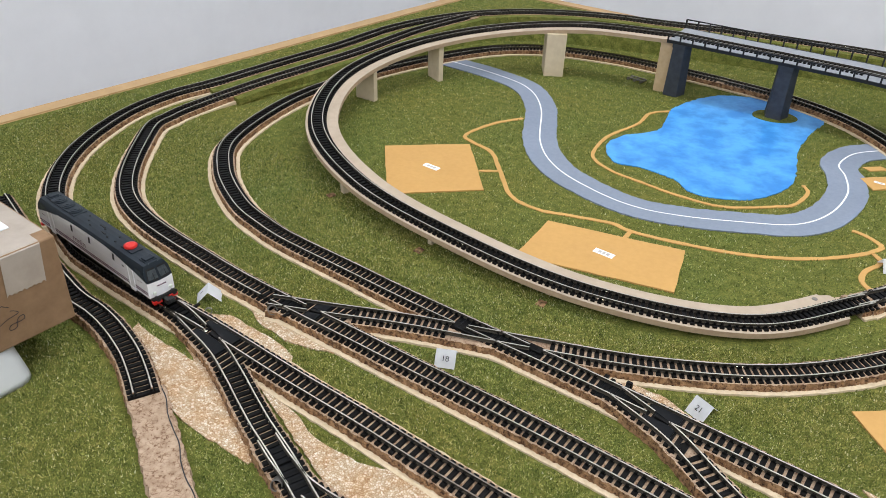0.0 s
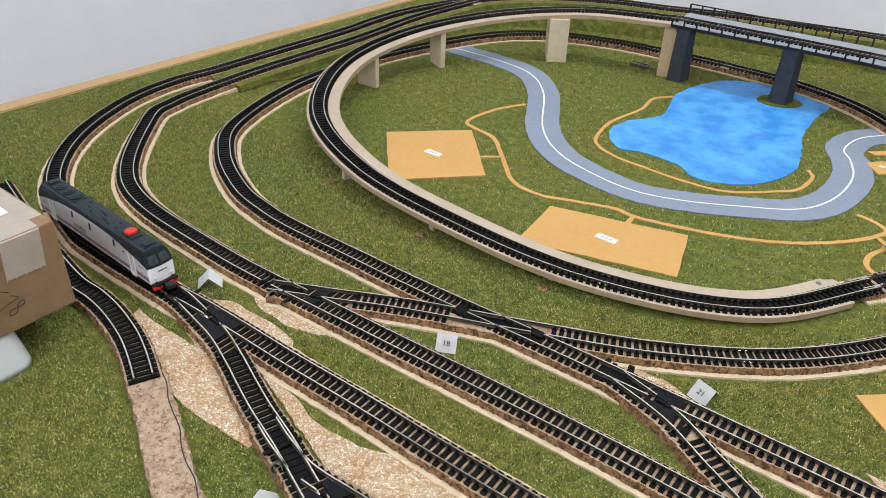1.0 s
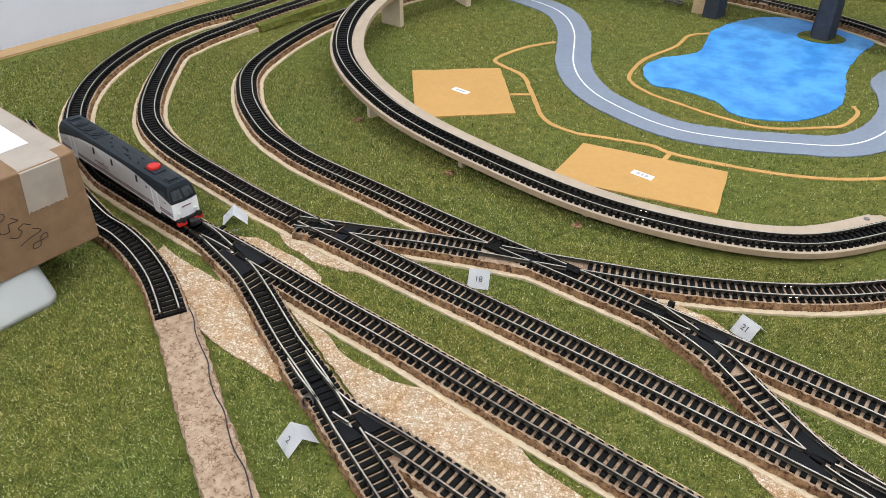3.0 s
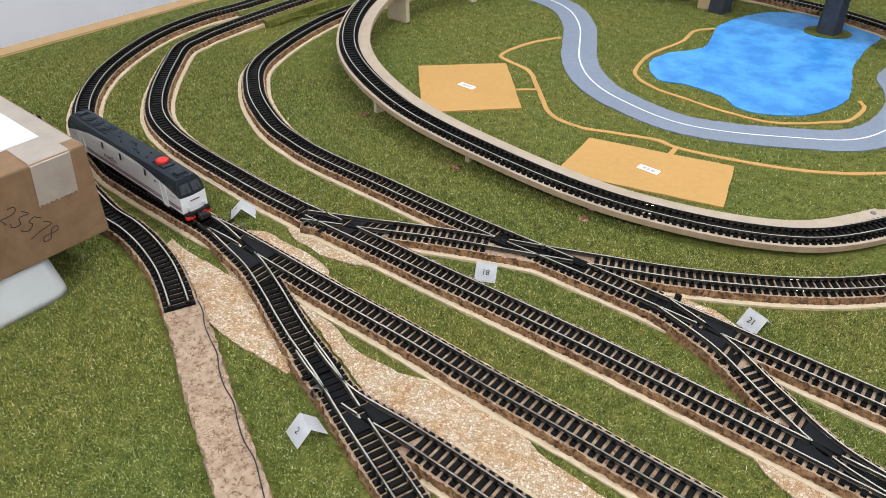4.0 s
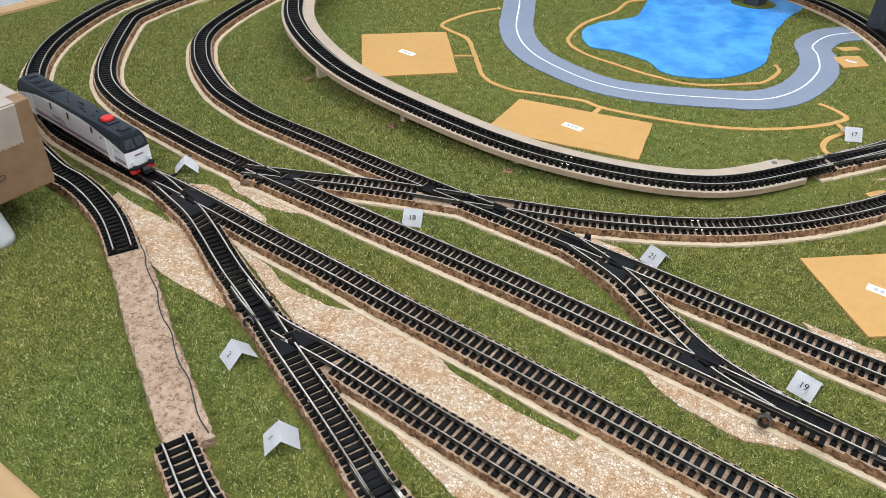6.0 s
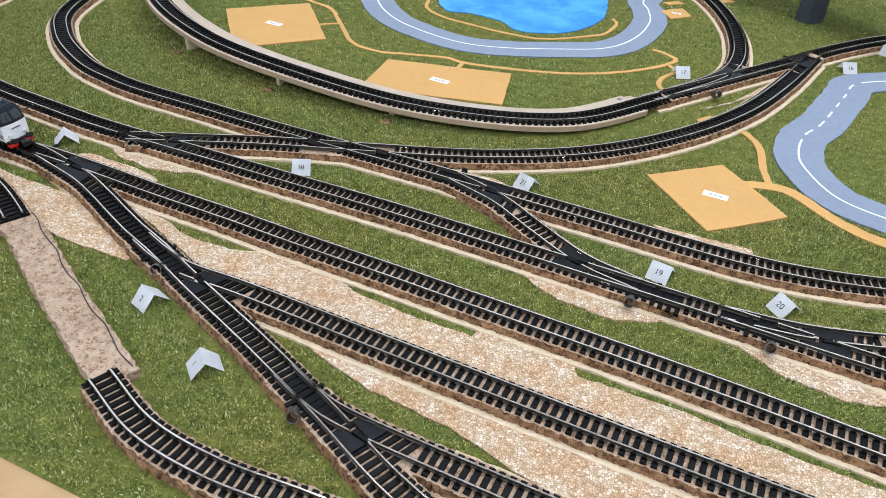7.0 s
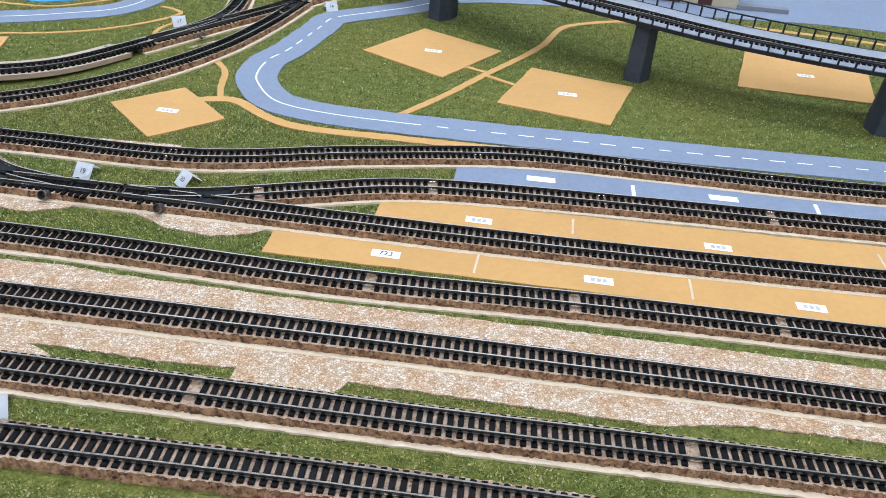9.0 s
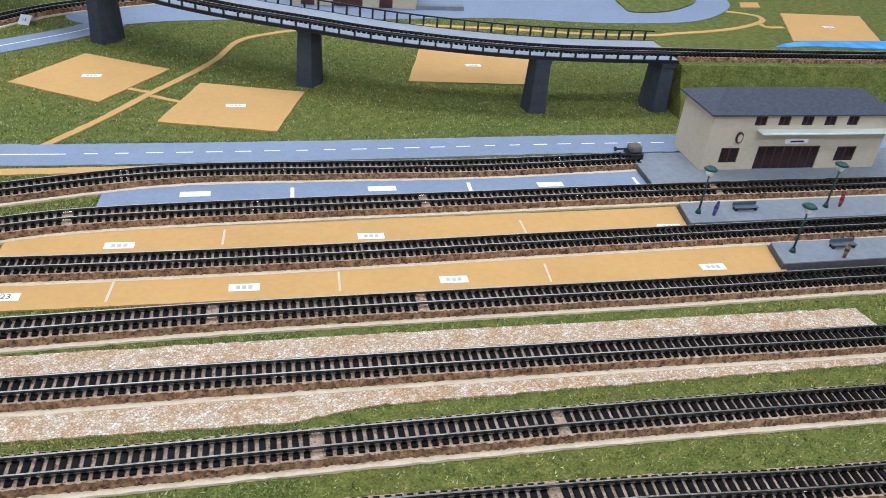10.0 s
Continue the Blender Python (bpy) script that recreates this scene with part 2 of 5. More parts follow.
def thing(name, label, category, group="", where=None, kind=""):
    ob = new(name)
    ob.empty_display_size = 0.01
    if where is not None:
        ob.matrix_world = where
    return tagged(ob, label, category, group, kind)


def part(name, bm, material, parent, label=""):
    ob = new(name, mesh_of(name, bm, material))
    ob.parent = parent
    return tagged(ob, label)


def whole(name, bm, material, label, category, group="", kind="", where=None):
    ob = new(name, mesh_of(name, bm, material))
    if where is not None:
        ob.matrix_world = where
    return tagged(ob, label, category, group, kind)


def box(bm, x0, x1, y0, y1, z0, z1, m=None, bevel=0.0, index=0):
    vs = [bm.verts.new(Vector(p)) for p in ((x0, y0, z0), (x1, y0, z0), (x1, y1, z0), (x0, y1, z0), (x0, y0, z1), (x1, y0, z1), (x1, y1, z1), (x0, y1, z1))]
    fs = [bm.faces.new([vs[i] for i in q]) for q in ((3, 2, 1, 0), (4, 5, 6, 7), (0, 1, 5, 4), (1, 2, 6, 5), (2, 3, 7, 6), (3, 0, 4, 7))]
    for fc in fs:
        fc.material_index = index
    if bevel:
        es = list({e for fc in fs for e in fc.edges})
        vs = list({v for r in [bmesh.ops.bevel(bm, geom=es, offset=bevel, segments=2, affect="EDGES", profile=0.5)] for v in r["verts"]} | {v for v in vs if v.is_valid})
    if m is not None:
        bmesh.ops.transform(bm, matrix=m, verts=[v for v in vs if v.is_valid])
    return vs


def tube(bm, a, b, r0, r1=None, sides=12, caps=True):
    a, b = Vector(a), Vector(b)
    r1 = r0 if r1 is None else r1
    q = (b - a).to_track_quat("Z", "Y").to_matrix()
    rings = []
    for c, r in ((a, r0), (b, r1)):
        rings.append([bm.verts.new(c + q @ Vector((r * math.cos(k * math.tau / sides), r * math.sin(k * math.tau / sides), 0))) for k in range(sides)])
    for k in range(sides):
        j = (k + 1) % sides
        bm.faces.new((rings[0][k], rings[0][j], rings[1][j], rings[1][k])).smooth = True
    if caps:
        bm.faces.new(rings[0][::-1])
        bm.faces.new(rings[1])


def prism(outline, z0, z1):
    """An upright slab over a plan outline."""
    bm = bmesh.new()
    lo = [bm.verts.new((p[0], p[1], z0)) for p in outline]
    hi = [bm.verts.new((p[0], p[1], z1)) for p in outline]
    top = bm.faces.new(hi)
    bm.faces.new(lo[::-1])
    n = len(lo)
    for k in range(n):
        bm.faces.new((lo[k], lo[(k + 1) % n], hi[(k + 1) % n], hi[k]))
    bmesh.ops.recalc_face_normals(bm, faces=bm.faces)
    return bm


def glide(ctrl, step):
    """Even samples of a smooth line through control points: an array of places and one of directions."""
    c = np.array([(*p, 0.0)[:3] if len(p) == 2 else p for p in ctrl], float)
    c = np.vstack([2 * c[0] - c[1], c, 2 * c[-1] - c[-2]])
    out = []
    for k in range(1, len(c) - 2):
        f = np.linspace(0, 1, 40, endpoint=False)[:, None]
        p0, p1, p2, p3 = c[k - 1], c[k], c[k + 1], c[k + 2]
        out.append(0.5 * (2 * p1 + (p2 - p0) * f + (2 * p0 - 5 * p1 + 4 * p2 - p3) * f**2 + (3 * p1 - p0 - 3 * p2 + p3) * f**3))
    out = np.vstack(out + [c[-2:-1]])
    s = np.r_[0, np.cumsum(np.linalg.norm(np.diff(out, axis=0), axis=1))]
    n = max(2, int(round(s[-1] / step)) + 1)
    at = np.linspace(0, s[-1], n)
    pts = np.stack([np.interp(at, s, out[:, k]) for k in range(3)], 1)
    d = np.gradient(pts, axis=0)
    return pts, d / np.linalg.norm(d, axis=1)[:, None]


def sides_of(d):
    n = np.stack([-d[:, 1], d[:, 0], 0 * d[:, 0]], 1)
    return n / np.linalg.norm(n, axis=1)[:, None]


def sweep(pts, d, profile, closed=True, wobble=0.0, seed=0, side_index=None, top_only=()):
    """A strip along a line. profile: (sideways, up) pairs, anticlockwise seen from the end. wobble: unevenness of the sides."""
    rng = np.random.default_rng(seed)
    bm = bmesh.new()
    n = sides_of(d)
    rows = []
    for k in range(len(pts)):
        row = []
        for j, (a, b) in enumerate(profile):
            w = wobble * rng.uniform(-1, 1) if wobble and j not in top_only else 0.0
            row.append(bm.verts.new(pts[k] + n[k] * (a + math.copysign(w, a) * (1 if w > 0 else -1)) + np.array((0, 0, b))))
        rows.append(row)
    m = len(profile)
    for k in range(len(rows) - 1):
        for j in range(m if closed else m - 1):
            f = bm.faces.new((rows[k][j], rows[k + 1][j], rows[k + 1][(j + 1) % m], rows[k][(j + 1) % m]))
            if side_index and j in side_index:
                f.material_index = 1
    if closed:
        bm.faces.new(rows[0])
        bm.faces.new(rows[-1][::-1])
    bmesh.ops.recalc_face_normals(bm, faces=bm.faces)
    return bm


def ribbon(ctrl, width, z0, z1, step=0.006, wobble=0.0, seed=0):
    pts, d = glide(ctrl, step)
    pts[:, 2] = 0
    w = width / 2
    return sweep(pts, d, [(w, z0), (w, z1), (-w, z1), (-w, z0)], wobble=wobble, seed=seed)


def lettering(name, text, size, material, parent, m):
    """Flat letters as a mesh, centred, in the plane of m."""
    cu = bpy.data.curves.new(name, "FONT")
    cu.body, cu.size, cu.align_x, cu.align_y = text, size, "CENTER", "CENTER"
    tmp = bpy.data.objects.new(name, cu)
    scene.collection.objects.link(tmp)
    me = bpy.data.meshes.new_from_object(tmp.evaluated_get(bpy.context.evaluated_depsgraph_get()))
    bpy.data.objects.remove(tmp)
    me.materials.clear()
    me.materials.append(material)
    ob = new(name, me)
    ob.parent = parent
    ob.matrix_local = m
    return ob

# ---- room ----
def slab_vu(name, v0, v1, u0, u1, z0, z1, material, label, category, kind="structure"):
    bm = bmesh.new()
    box(bm, v0, v1, u0, u1, z0, z1, Matrix(((V.x, U.x, 0, 0), (V.y, U.y, 0, 0), (0, 0, 1, 0), (0, 0, 0, 1))))
    return whole(name, bm, material, label, category, kind=kind)


RV0, RV1, RU0, RU1 = -0.75, 3.4, -2.2, 1.95
slab_vu("floor", RV0, RV1, RU0, RU1, FLOOR_Z - 0.1, FLOOR_Z, FLOORING, "dull grey-brown floor of the room", "floor")
slab_vu("ceiling", RV0, RV1, RU0, RU1, CEIL_Z, CEIL_Z + 0.1, CEILING, "plain white ceiling with light panels", "ceiling")
slab_vu("wall_west", RV0 - 0.1, RV0, RU0, RU1, FLOOR_Z, CEIL_Z, WALL, "smooth white painted wall behind the layout", "wall")
slab_vu("wall_east", RV1, RV1 + 0.1, RU0, RU1, FLOOR_Z, CEIL_Z, WALL, "smooth white painted wall", "wall")
slab_vu("wall_north", RV0, RV1, RU1, RU1 + 0.1, FLOOR_Z, CEIL_Z, WALL, "smooth white painted wall behind the layout", "wall")
slab_vu("wall_south", RV0, RV1, RU0 - 0.1, RU0, FLOOR_Z, CEIL_Z, WALL, "smooth white painted wall", "wall")

# ---- baseboard and its ground ----
FL, BL = Vector((-0.2514, 0.5095, 0)), Vector((0.1504, 1.4410, 0))
FR, BR = FL + V * 2.30, BL + V * 2.05
RIM = 0.020
whole("ground", prism([FL, FR, BR, BL], -0.020, 0.0), GRASS, "green and olive fibre grass mat over the baseboard", "ground", kind="structure")
board = thing("baseboard", "pale pine frame round the layout board", "baseboard", kind="structure")


def rim_piece(a, b):
    """A rim board outside the edge from a to b, bevelled along its length."""
    along = (b - a).normalized()
    out = Vector((along.y, -along.x, 0))
    bm = prism([a, a + out * RIM - along * RIM * 0.9, b + out * RIM + along * RIM * 0.9, b], -0.016, 0.0015)
    bmesh.ops.bevel(bm, geom=[e for e in bm.edges if all(v.co.z > 0 for v in e.verts)], offset=0.0012, segments=2, affect="EDGES")
    part("rim", bm, RIM_WOOD, board)


for a, b in ((FL, FR), (FR, BR), (BR, BL), (BL, FL)):
    rim_piece(a, b)
part("foam_core", prism([FL, FR, BR, BL], -0.05, -0.021), FOAM, board)
mid = (FL + FR + BR + BL) / 4
for corner in (FL, FR, BR, BL):
    c = corner.lerp(mid, 0.06)
    bm = bmesh.new()
    box(bm, c.x - 0.03, c.x + 0.03, c.y - 0.03, c.y + 0.03, FLOOR_Z, -0.05)
    part("leg", bm, RIM_WOOD, board)
for lv, lu, watts in LAMPS:
    lamp = thing("ceiling_light", "flat white light panel set on the ceiling", "ceiling light", "ceiling lights", Matrix.Translation(at_vu(lv, lu, CEIL_Z)) @ pose(0, 0, 0, 0, 0, -17.8))
    bm = bmesh.new()
    box(bm, -0.60, 0.60, -0.16, 0.16, -0.012, -0.001, bevel=0.003)
    part("frame", bm, WHITE_PLASTIC, lamp)
    bm = bmesh.new()
    box(bm, -0.575, 0.575, -0.14, 0.14, -0.0145, -0.0125)
    part("diffuser", bm, GLOW, lamp)

COVERS = []   # plan outlines kept free of grass fibres


def sheet(name, outline, material, label, category, top=0.0009, low=-0.002, group="", kind=""):
    COVERS.append(np.array(outline, float)[:, :2])
    return whole(name, prism(outline, low, top), material, label, category, group, kind)


def strip(name, ctrl, width, material, label, category, top=0.0009, step=0.005, wobble=0.0, seed=0, kind="structure"):
    pts, d = glide(ctrl, 0.01)
    n = sides_of(d) * width / 2
    COVERS.append(np.vstack([pts + n, (pts - n)[::-1]])[:, :2])
    return whole(name, ribbon(ctrl, width, -0.002, top, step, wobble, seed), material, label, category, kind=kind)


def ragged(outline, step=0.004, amount=0.0012, seed=0):
    """The outline with short uneven steps, as torn or brushed edges have."""
    rng = random.Random(seed)
    out = []
    for k in range(len(outline)):
        a, b = Vector((*outline[k][:2], 0)), Vector((*outline[(k + 1) % len(outline)][:2], 0))
        n = max(1, int((b - a).length / step))
        for j in range(n):
            p = a.lerp(b, j / n)
            out.append((p.x + rng.uniform(-amount, amount), p.y + rng.uniform(-amount, amount)))
    return out


def rounded(ctrl, step=0.006):
    """A closed smooth outline through control points."""
    c = list(ctrl)
    pts, _ = glide(c[-2:] + c + c[:2], 0.004)
    a, b = np.array(c[0]), None
    full = pts[:, :2]
    i0 = int(np.argmin(np.linalg.norm(full[: len(full) // 2] - c[0], axis=1)))
    half = len(full) // 2
    i1 = half + int(np.argmin(np.linalg.norm(full[half:] - c[0], axis=1)))
    return [tuple(p) for p in full[i0:i1]]


# ---- paper scenery laid on the ground ----
sheet("lake", ragged(rounded([(0.398, 0.924), (0.410, 0.954), (0.441, 0.982), (0.450, 1.043), (0.478, 1.088), (0.511, 1.110), (0.576, 1.109), (0.601, 1.073), (0.585, 1.030), (0.571, 0.980), (0.567, 0.933), (0.560, 0.900), (0.535, 0.867), (0.507, 0.854), (0.477, 0.857), (0.464, 0.875), (0.433, 0.889), (0.410, 0.891)]), 0.007, 0.0009, 3),
      PAPER_LAKE, "bright blue painted lake of mottled paper", "lake", kind="structure")
ROAD_A = [(0.188, 1.095), (0.246, 1.074), (0.293, 1.045), (0.320, 0.993), (0.338, 0.907), (0.363, 0.859), (0.401, 0.828), (0.436, 0.812), (0.472, 0.810), (0.516, 0.817), (0.560, 0.829), (0.588, 0.858), (0.606, 0.902), (0.608, 0.938), (0.605, 0.962), (0.621, 0.993), (0.649, 1.013)]
ROAD_B = [(0.90, 0.857), (0.859, 0.833), (0.811, 0.815), (0.770, 0.799), (0.754, 0.774), (0.720, 0.717), (0.702, 0.695), (0.691, 0.668), (0.690, 0.644), (0.703, 0.608), (0.738, 0.584), (0.794, 0.562), (0.875, 0.535), (1.002, 0.494), (1.157, 0.447), (1.267, 0.411), (1.50, 0.334), (1.70, 0.268)]
strip("road", ROAD_A, 0.0325, PAPER_ROAD, "grey-blue paper road with a white centre line", "road", 0.0011, wobble=0.0006)
strip("road", ROAD_B, 0.034, PAPER_ROAD, "grey-blue paper road with dashed white centre line", "road", 0.0011, wobble=0.0006)


def centre_line(ctrl, solid, width=0.0012, dash=0.012, gap=0.012):
    pts, d = glide(ctrl, 0.003)
    n = sides_of(d) * width / 2
    bm = bmesh.new()
    run = 0.0
    for k in range(len(pts) - 1):
        run += float(np.linalg.norm(pts[k + 1] - pts[k]))
        frac = k / len(pts)
        if any(a <= frac <= b for a, b in solid) or run % (dash + gap) < dash:
            bm.faces.new([bm.verts.new((*p[:2], 0.0014)) for p in (pts[k] + n[k], pts[k] - n[k], pts[k + 1] - n[k + 1], pts[k + 1] + n[k + 1])])
    return bm


whole("road_marking", centre_line(ROAD_A, [(0, 1)], 0.0014), PAPER_WHITE, "thin white centre line of the road", "road marking", kind="structure")
whole("road_marking", centre_line(ROAD_B, [(0.0, 0.092), (0.200, 0.330)], 0.0014, 0.0112, 0.0102), PAPER_WHITE, "white solid and dashed road line", "road marking", kind="structure")
PATHS = [
    ([(0.309, 0.959), (0.284, 0.933), (0.267, 0.898), (0.277, 0.885), (0.300, 0.870), (0.316, 0.839), (0.337, 0.795), (0.362, 0.780), (0.385, 0.779), (0.422, 0.779), (0.438, 0.772), (0.475, 0.768), (0.516, 0.768), (0.557, 0.776), (0.590, 0.791), (0.612, 0.806), (0.622, 0.819), (0.611, 0.833), (0.603, 0.837)], 0.0052),
    ([(0.300, 0.828), (0.317, 0.835)], 0.0045),
    ([(0.438, 0.772), (0.434, 0.756)], 0.0045),
    ([(0.614, 0.805), (0.618, 0.793), (0.604, 0.774), (0.602, 0.757), (0.613, 0.747)], 0.0050),
    ([(0.448, 1.037), (0.429, 1.022), (0.420, 0.989), (0.397, 0.948), (0.389, 0.911), (0.392, 0.890), (0.410, 0.872), (0.436, 0.860), (0.470, 0.846), (0.507, 0.840), (0.548, 0.857), (0.562, 0.866), (0.574, 0.892), (0.571, 0.906)], 0.0044),
    ([(0.780, 0.5670), (0.799, 0.5785), (0.843, 0.612), (0.892, 0.655), (0.929, 0.685), (0.967, 0.721), (1.000, 0.763), (1.035, 0.778), (1.094, 0.783), (1.20, 0.77)], 0.0085),
    ([(0.872, 0.672), (0.890, 0.655)], 0.0062),
    ([(0.888, 0.648), (0.910, 0.625)], 0.0062),
    ([(0.652, 0.696), (0.659, 0.688), (0.664, 0.669), (0.6605, 0.640), (0.660, 0.6150)], 0.0070),
    ([(0.630, 0.612), (0.652, 0.6165), (0.673, 0.611), (0.6945, 0.5810), (0.722, 0.5600), (0.788, 0.5375), (0.87, 0.5110)], 0.0120),
    ([(0.625, 0.703), (0.637, 0.712)], 0.0060),
]
for k, (pc, pw) in enumerate(PATHS):
    strip("footpath", pc, pw * 0.74, PAPER_ORANGE, "narrow ochre paper footpath across the grass", "path", 0.0007 + 0.00003 * k, wobble=0.0004)


def paper_thing(name, corners, material, label, category, group):
    """A flat paper shape that carries labels and lines as its parts."""
    COVERS.append(np.array(corners, float)[:, :2])
    t = thing(name, label, category, group)
    part("paper", prism(ragged(corners, 0.012, 0.0004, len(COVERS)), -0.002, 0.00118), material, t)
    return t


def paper_lot(corners, text="", mark=0.016):
    """An ochre building plot with its small white label."""
    lot = paper_thing("building_plot", corners, PAPER_ORANGE, "flat ochre paper plot with a small white label", "plot", "building plots")
    c = sum((Vector((*p, 0)) for p in corners), Vector()) / len(corners)
    label_on(lot, c, text, mark)


def label_on(parent, c, text="", mark=0.016, turn=-20.0):
    m = Matrix.Translation((c[0], c[1], 0.0010)) @ pose(0, 0, 0, 0, 0, turn)
    bm = bmesh.new()
    box(bm, -mark / 2, mark / 2, -mark / 5, mark / 5, 0.0, 0.0003)
    lab = part("label", bm, PAPER_WHITE, parent, "white paper label")
    lab.matrix_local = m
    if text:
        lettering("number", text, mark * 0.34, INK, lab, pose(0, 0, 0.0005))
    else:
        for k in (-1, 0, 1):
            bm = bmesh.new()
            box(bm, k * mark * 0.2 - mark * 0.07, k * mark * 0.2 + mark * 0.07, -mark * 0.09, mark * 0.09, 0.0003, 0.0005)
            part("mark", bm, PALE_INK, lab)


paper_lot([(0.205, 0.845), (0.277, 0.878), (0.314, 0.795), (0.242, 0.759)])
paper_lot([(0.375, 0.764), (0.480, 0.757), (0.476, 0.699), (0.362, 0.706)])
paper_lot([(0.579, 0.615), (0.633, 0.639), (0.664, 0.580), (0.610, 0.555)])
paper_lot([(0.857, 0.767), (0.918, 0.704), (0.847, 0.646), (0.787, 0.713)])
paper_lot([(0.935, 0.663), (1.014, 0.615), (0.962, 0.544), (0.881, 0.593)])
paper_lot([(1.174, 0.694), (1.282, 0.646), (1.230, 0.564), (1.116, 0.610)])
paper_lot([(1.739, 0.682), (1.856, 0.639), (1.770, 0.548), (1.644, 0.584)])
paper_lot([(0.620, 0.940), (0.644, 0.952), (0.650, 0.931), (0.628, 0.919)], mark=0.009)
for q in ([(0.625, 0.966), (0.642, 0.974), (0.648, 0.968), (0.631, 0.960)], [(0.683, 0.986), (0.698, 0.993), (0.702, 0.986), (0.688, 0.980)]):
    sheet("building_plot", q, PAPER_ORANGE, "small flat ochre paper plot", "plot", group="building plots")


def cross_mark(parent, a, b, width, material):
    a, b = Vector((*a, 0)), Vector((*b, 0))
    n = Vector((-(b - a).y, (b - a).x, 0)).normalized() * width / 2
    part("dividing_line", prism([a + n, a - n, b - n, b + n], 0.0010, 0.0013), material, parent)


STRIPS = [
    ([(0.8245, 0.4975), (0.815, 0.4725), (1.197, 0.3480), (1.2055, 0.3775)], PAPER_ROAD, "blue-grey paper strip between two tracks",
     [((0.940, 0.452), (0.934, 0.436)), ((1.061, 0.413), (1.054, 0.396)), ((1.187, 0.373), (1.181, 0.357))], 0.0026, PAPER_WHITE, []),
    ([(0.764, 0.4575), (0.755, 0.4345), (1.172, 0.2945), (1.1855, 0.3250)], PAPER_ORANGE, "upper ochre paper strip between two tracks",
     [((0.8815, 0.4155), (0.875, 0.3995)), ((1.0655, 0.353), (1.0595, 0.336))], 0.0014, PALE_WOOD, [((0.8196, 0.4215), ""), ((0.9631, 0.3735), ""), ((1.160, 0.3050), "")]),
    ([(0.6945, 0.4345), (0.684, 0.4045), (1.192, 0.2285), (1.2065, 0.2600)], PAPER_ORANGE, "lower ochre paper strip between two tracks",
     [((0.810, 0.386), (0.802, 0.368)), ((0.928, 0.345), (0.921, 0.327)), ((1.049, 0.3025), (1.041, 0.2845))], 0.0014, PALE_WOOD, [((0.7549, 0.3930), "723"), ((0.873, 0.3515), ""), ((0.9875, 0.3105), ""), ((1.1500, 0.2555), "")]),
]
for q, mt, lb, lines, lw, lm, labs in STRIPS:
    st = paper_thing("siding_strip", q, mt, lb, "paper strip", "paper strips")
    for a, b in lines:
        cross_mark(st, a, b, lw, lm)
    for c, tx in labs:
        label_on(st, c, tx, 0.017)
    if mt is PAPER_ROAD:
        for c in ((0.877, 0.467), (0.998, 0.428), (1.118, 0.388)):
            bm = bmesh.new()
            box(bm, -0.010, 0.010, -0.0034, 0.0034, 0, 0.0003)
            part("bay_mark", bm, PAPER_WHITE, st).matrix_local = Matrix.Translation((*c, 0.0010)) @ pose(0, 0, 0, 0, 0, -18)
sheet("forecourt", rounded([(0.885, 0.850), (0.96, 0.845), (1.08, 0.823), (1.20, 0.792), (1.32, 0.765), (1.42, 0.722), (1.4877, 0.7005), (1.5787, 0.6865), (1.666, 0.7145), (1.712, 0.756), (1.73, 0.83), (1.60, 0.92), (1.20, 1.02), (0.95, 1.02), (0.86, 0.90)]), PAPER_ROAD, "wide grey-blue paper yard at the far side", "yard", kind="structure")

sheet("grass_island", rounded([(1.540, 0.800), (1.522, 0.765), (1.518, 0.740), (1.570, 0.730), (1.637, 0.750), (1.662, 0.775), (1.650, 0.815), (1.590, 0.835)]), GRASS, "green grass island inside the paper yard", "island", 0.0024, kind="structure")
sheet("building_plot", [(1.723, 0.741), (1.753, 0.734), (1.734, 0.713), (1.702, 0.720)], PAPER_ORANGE, "small flat ochre paper plot", "plot", group="building plots")

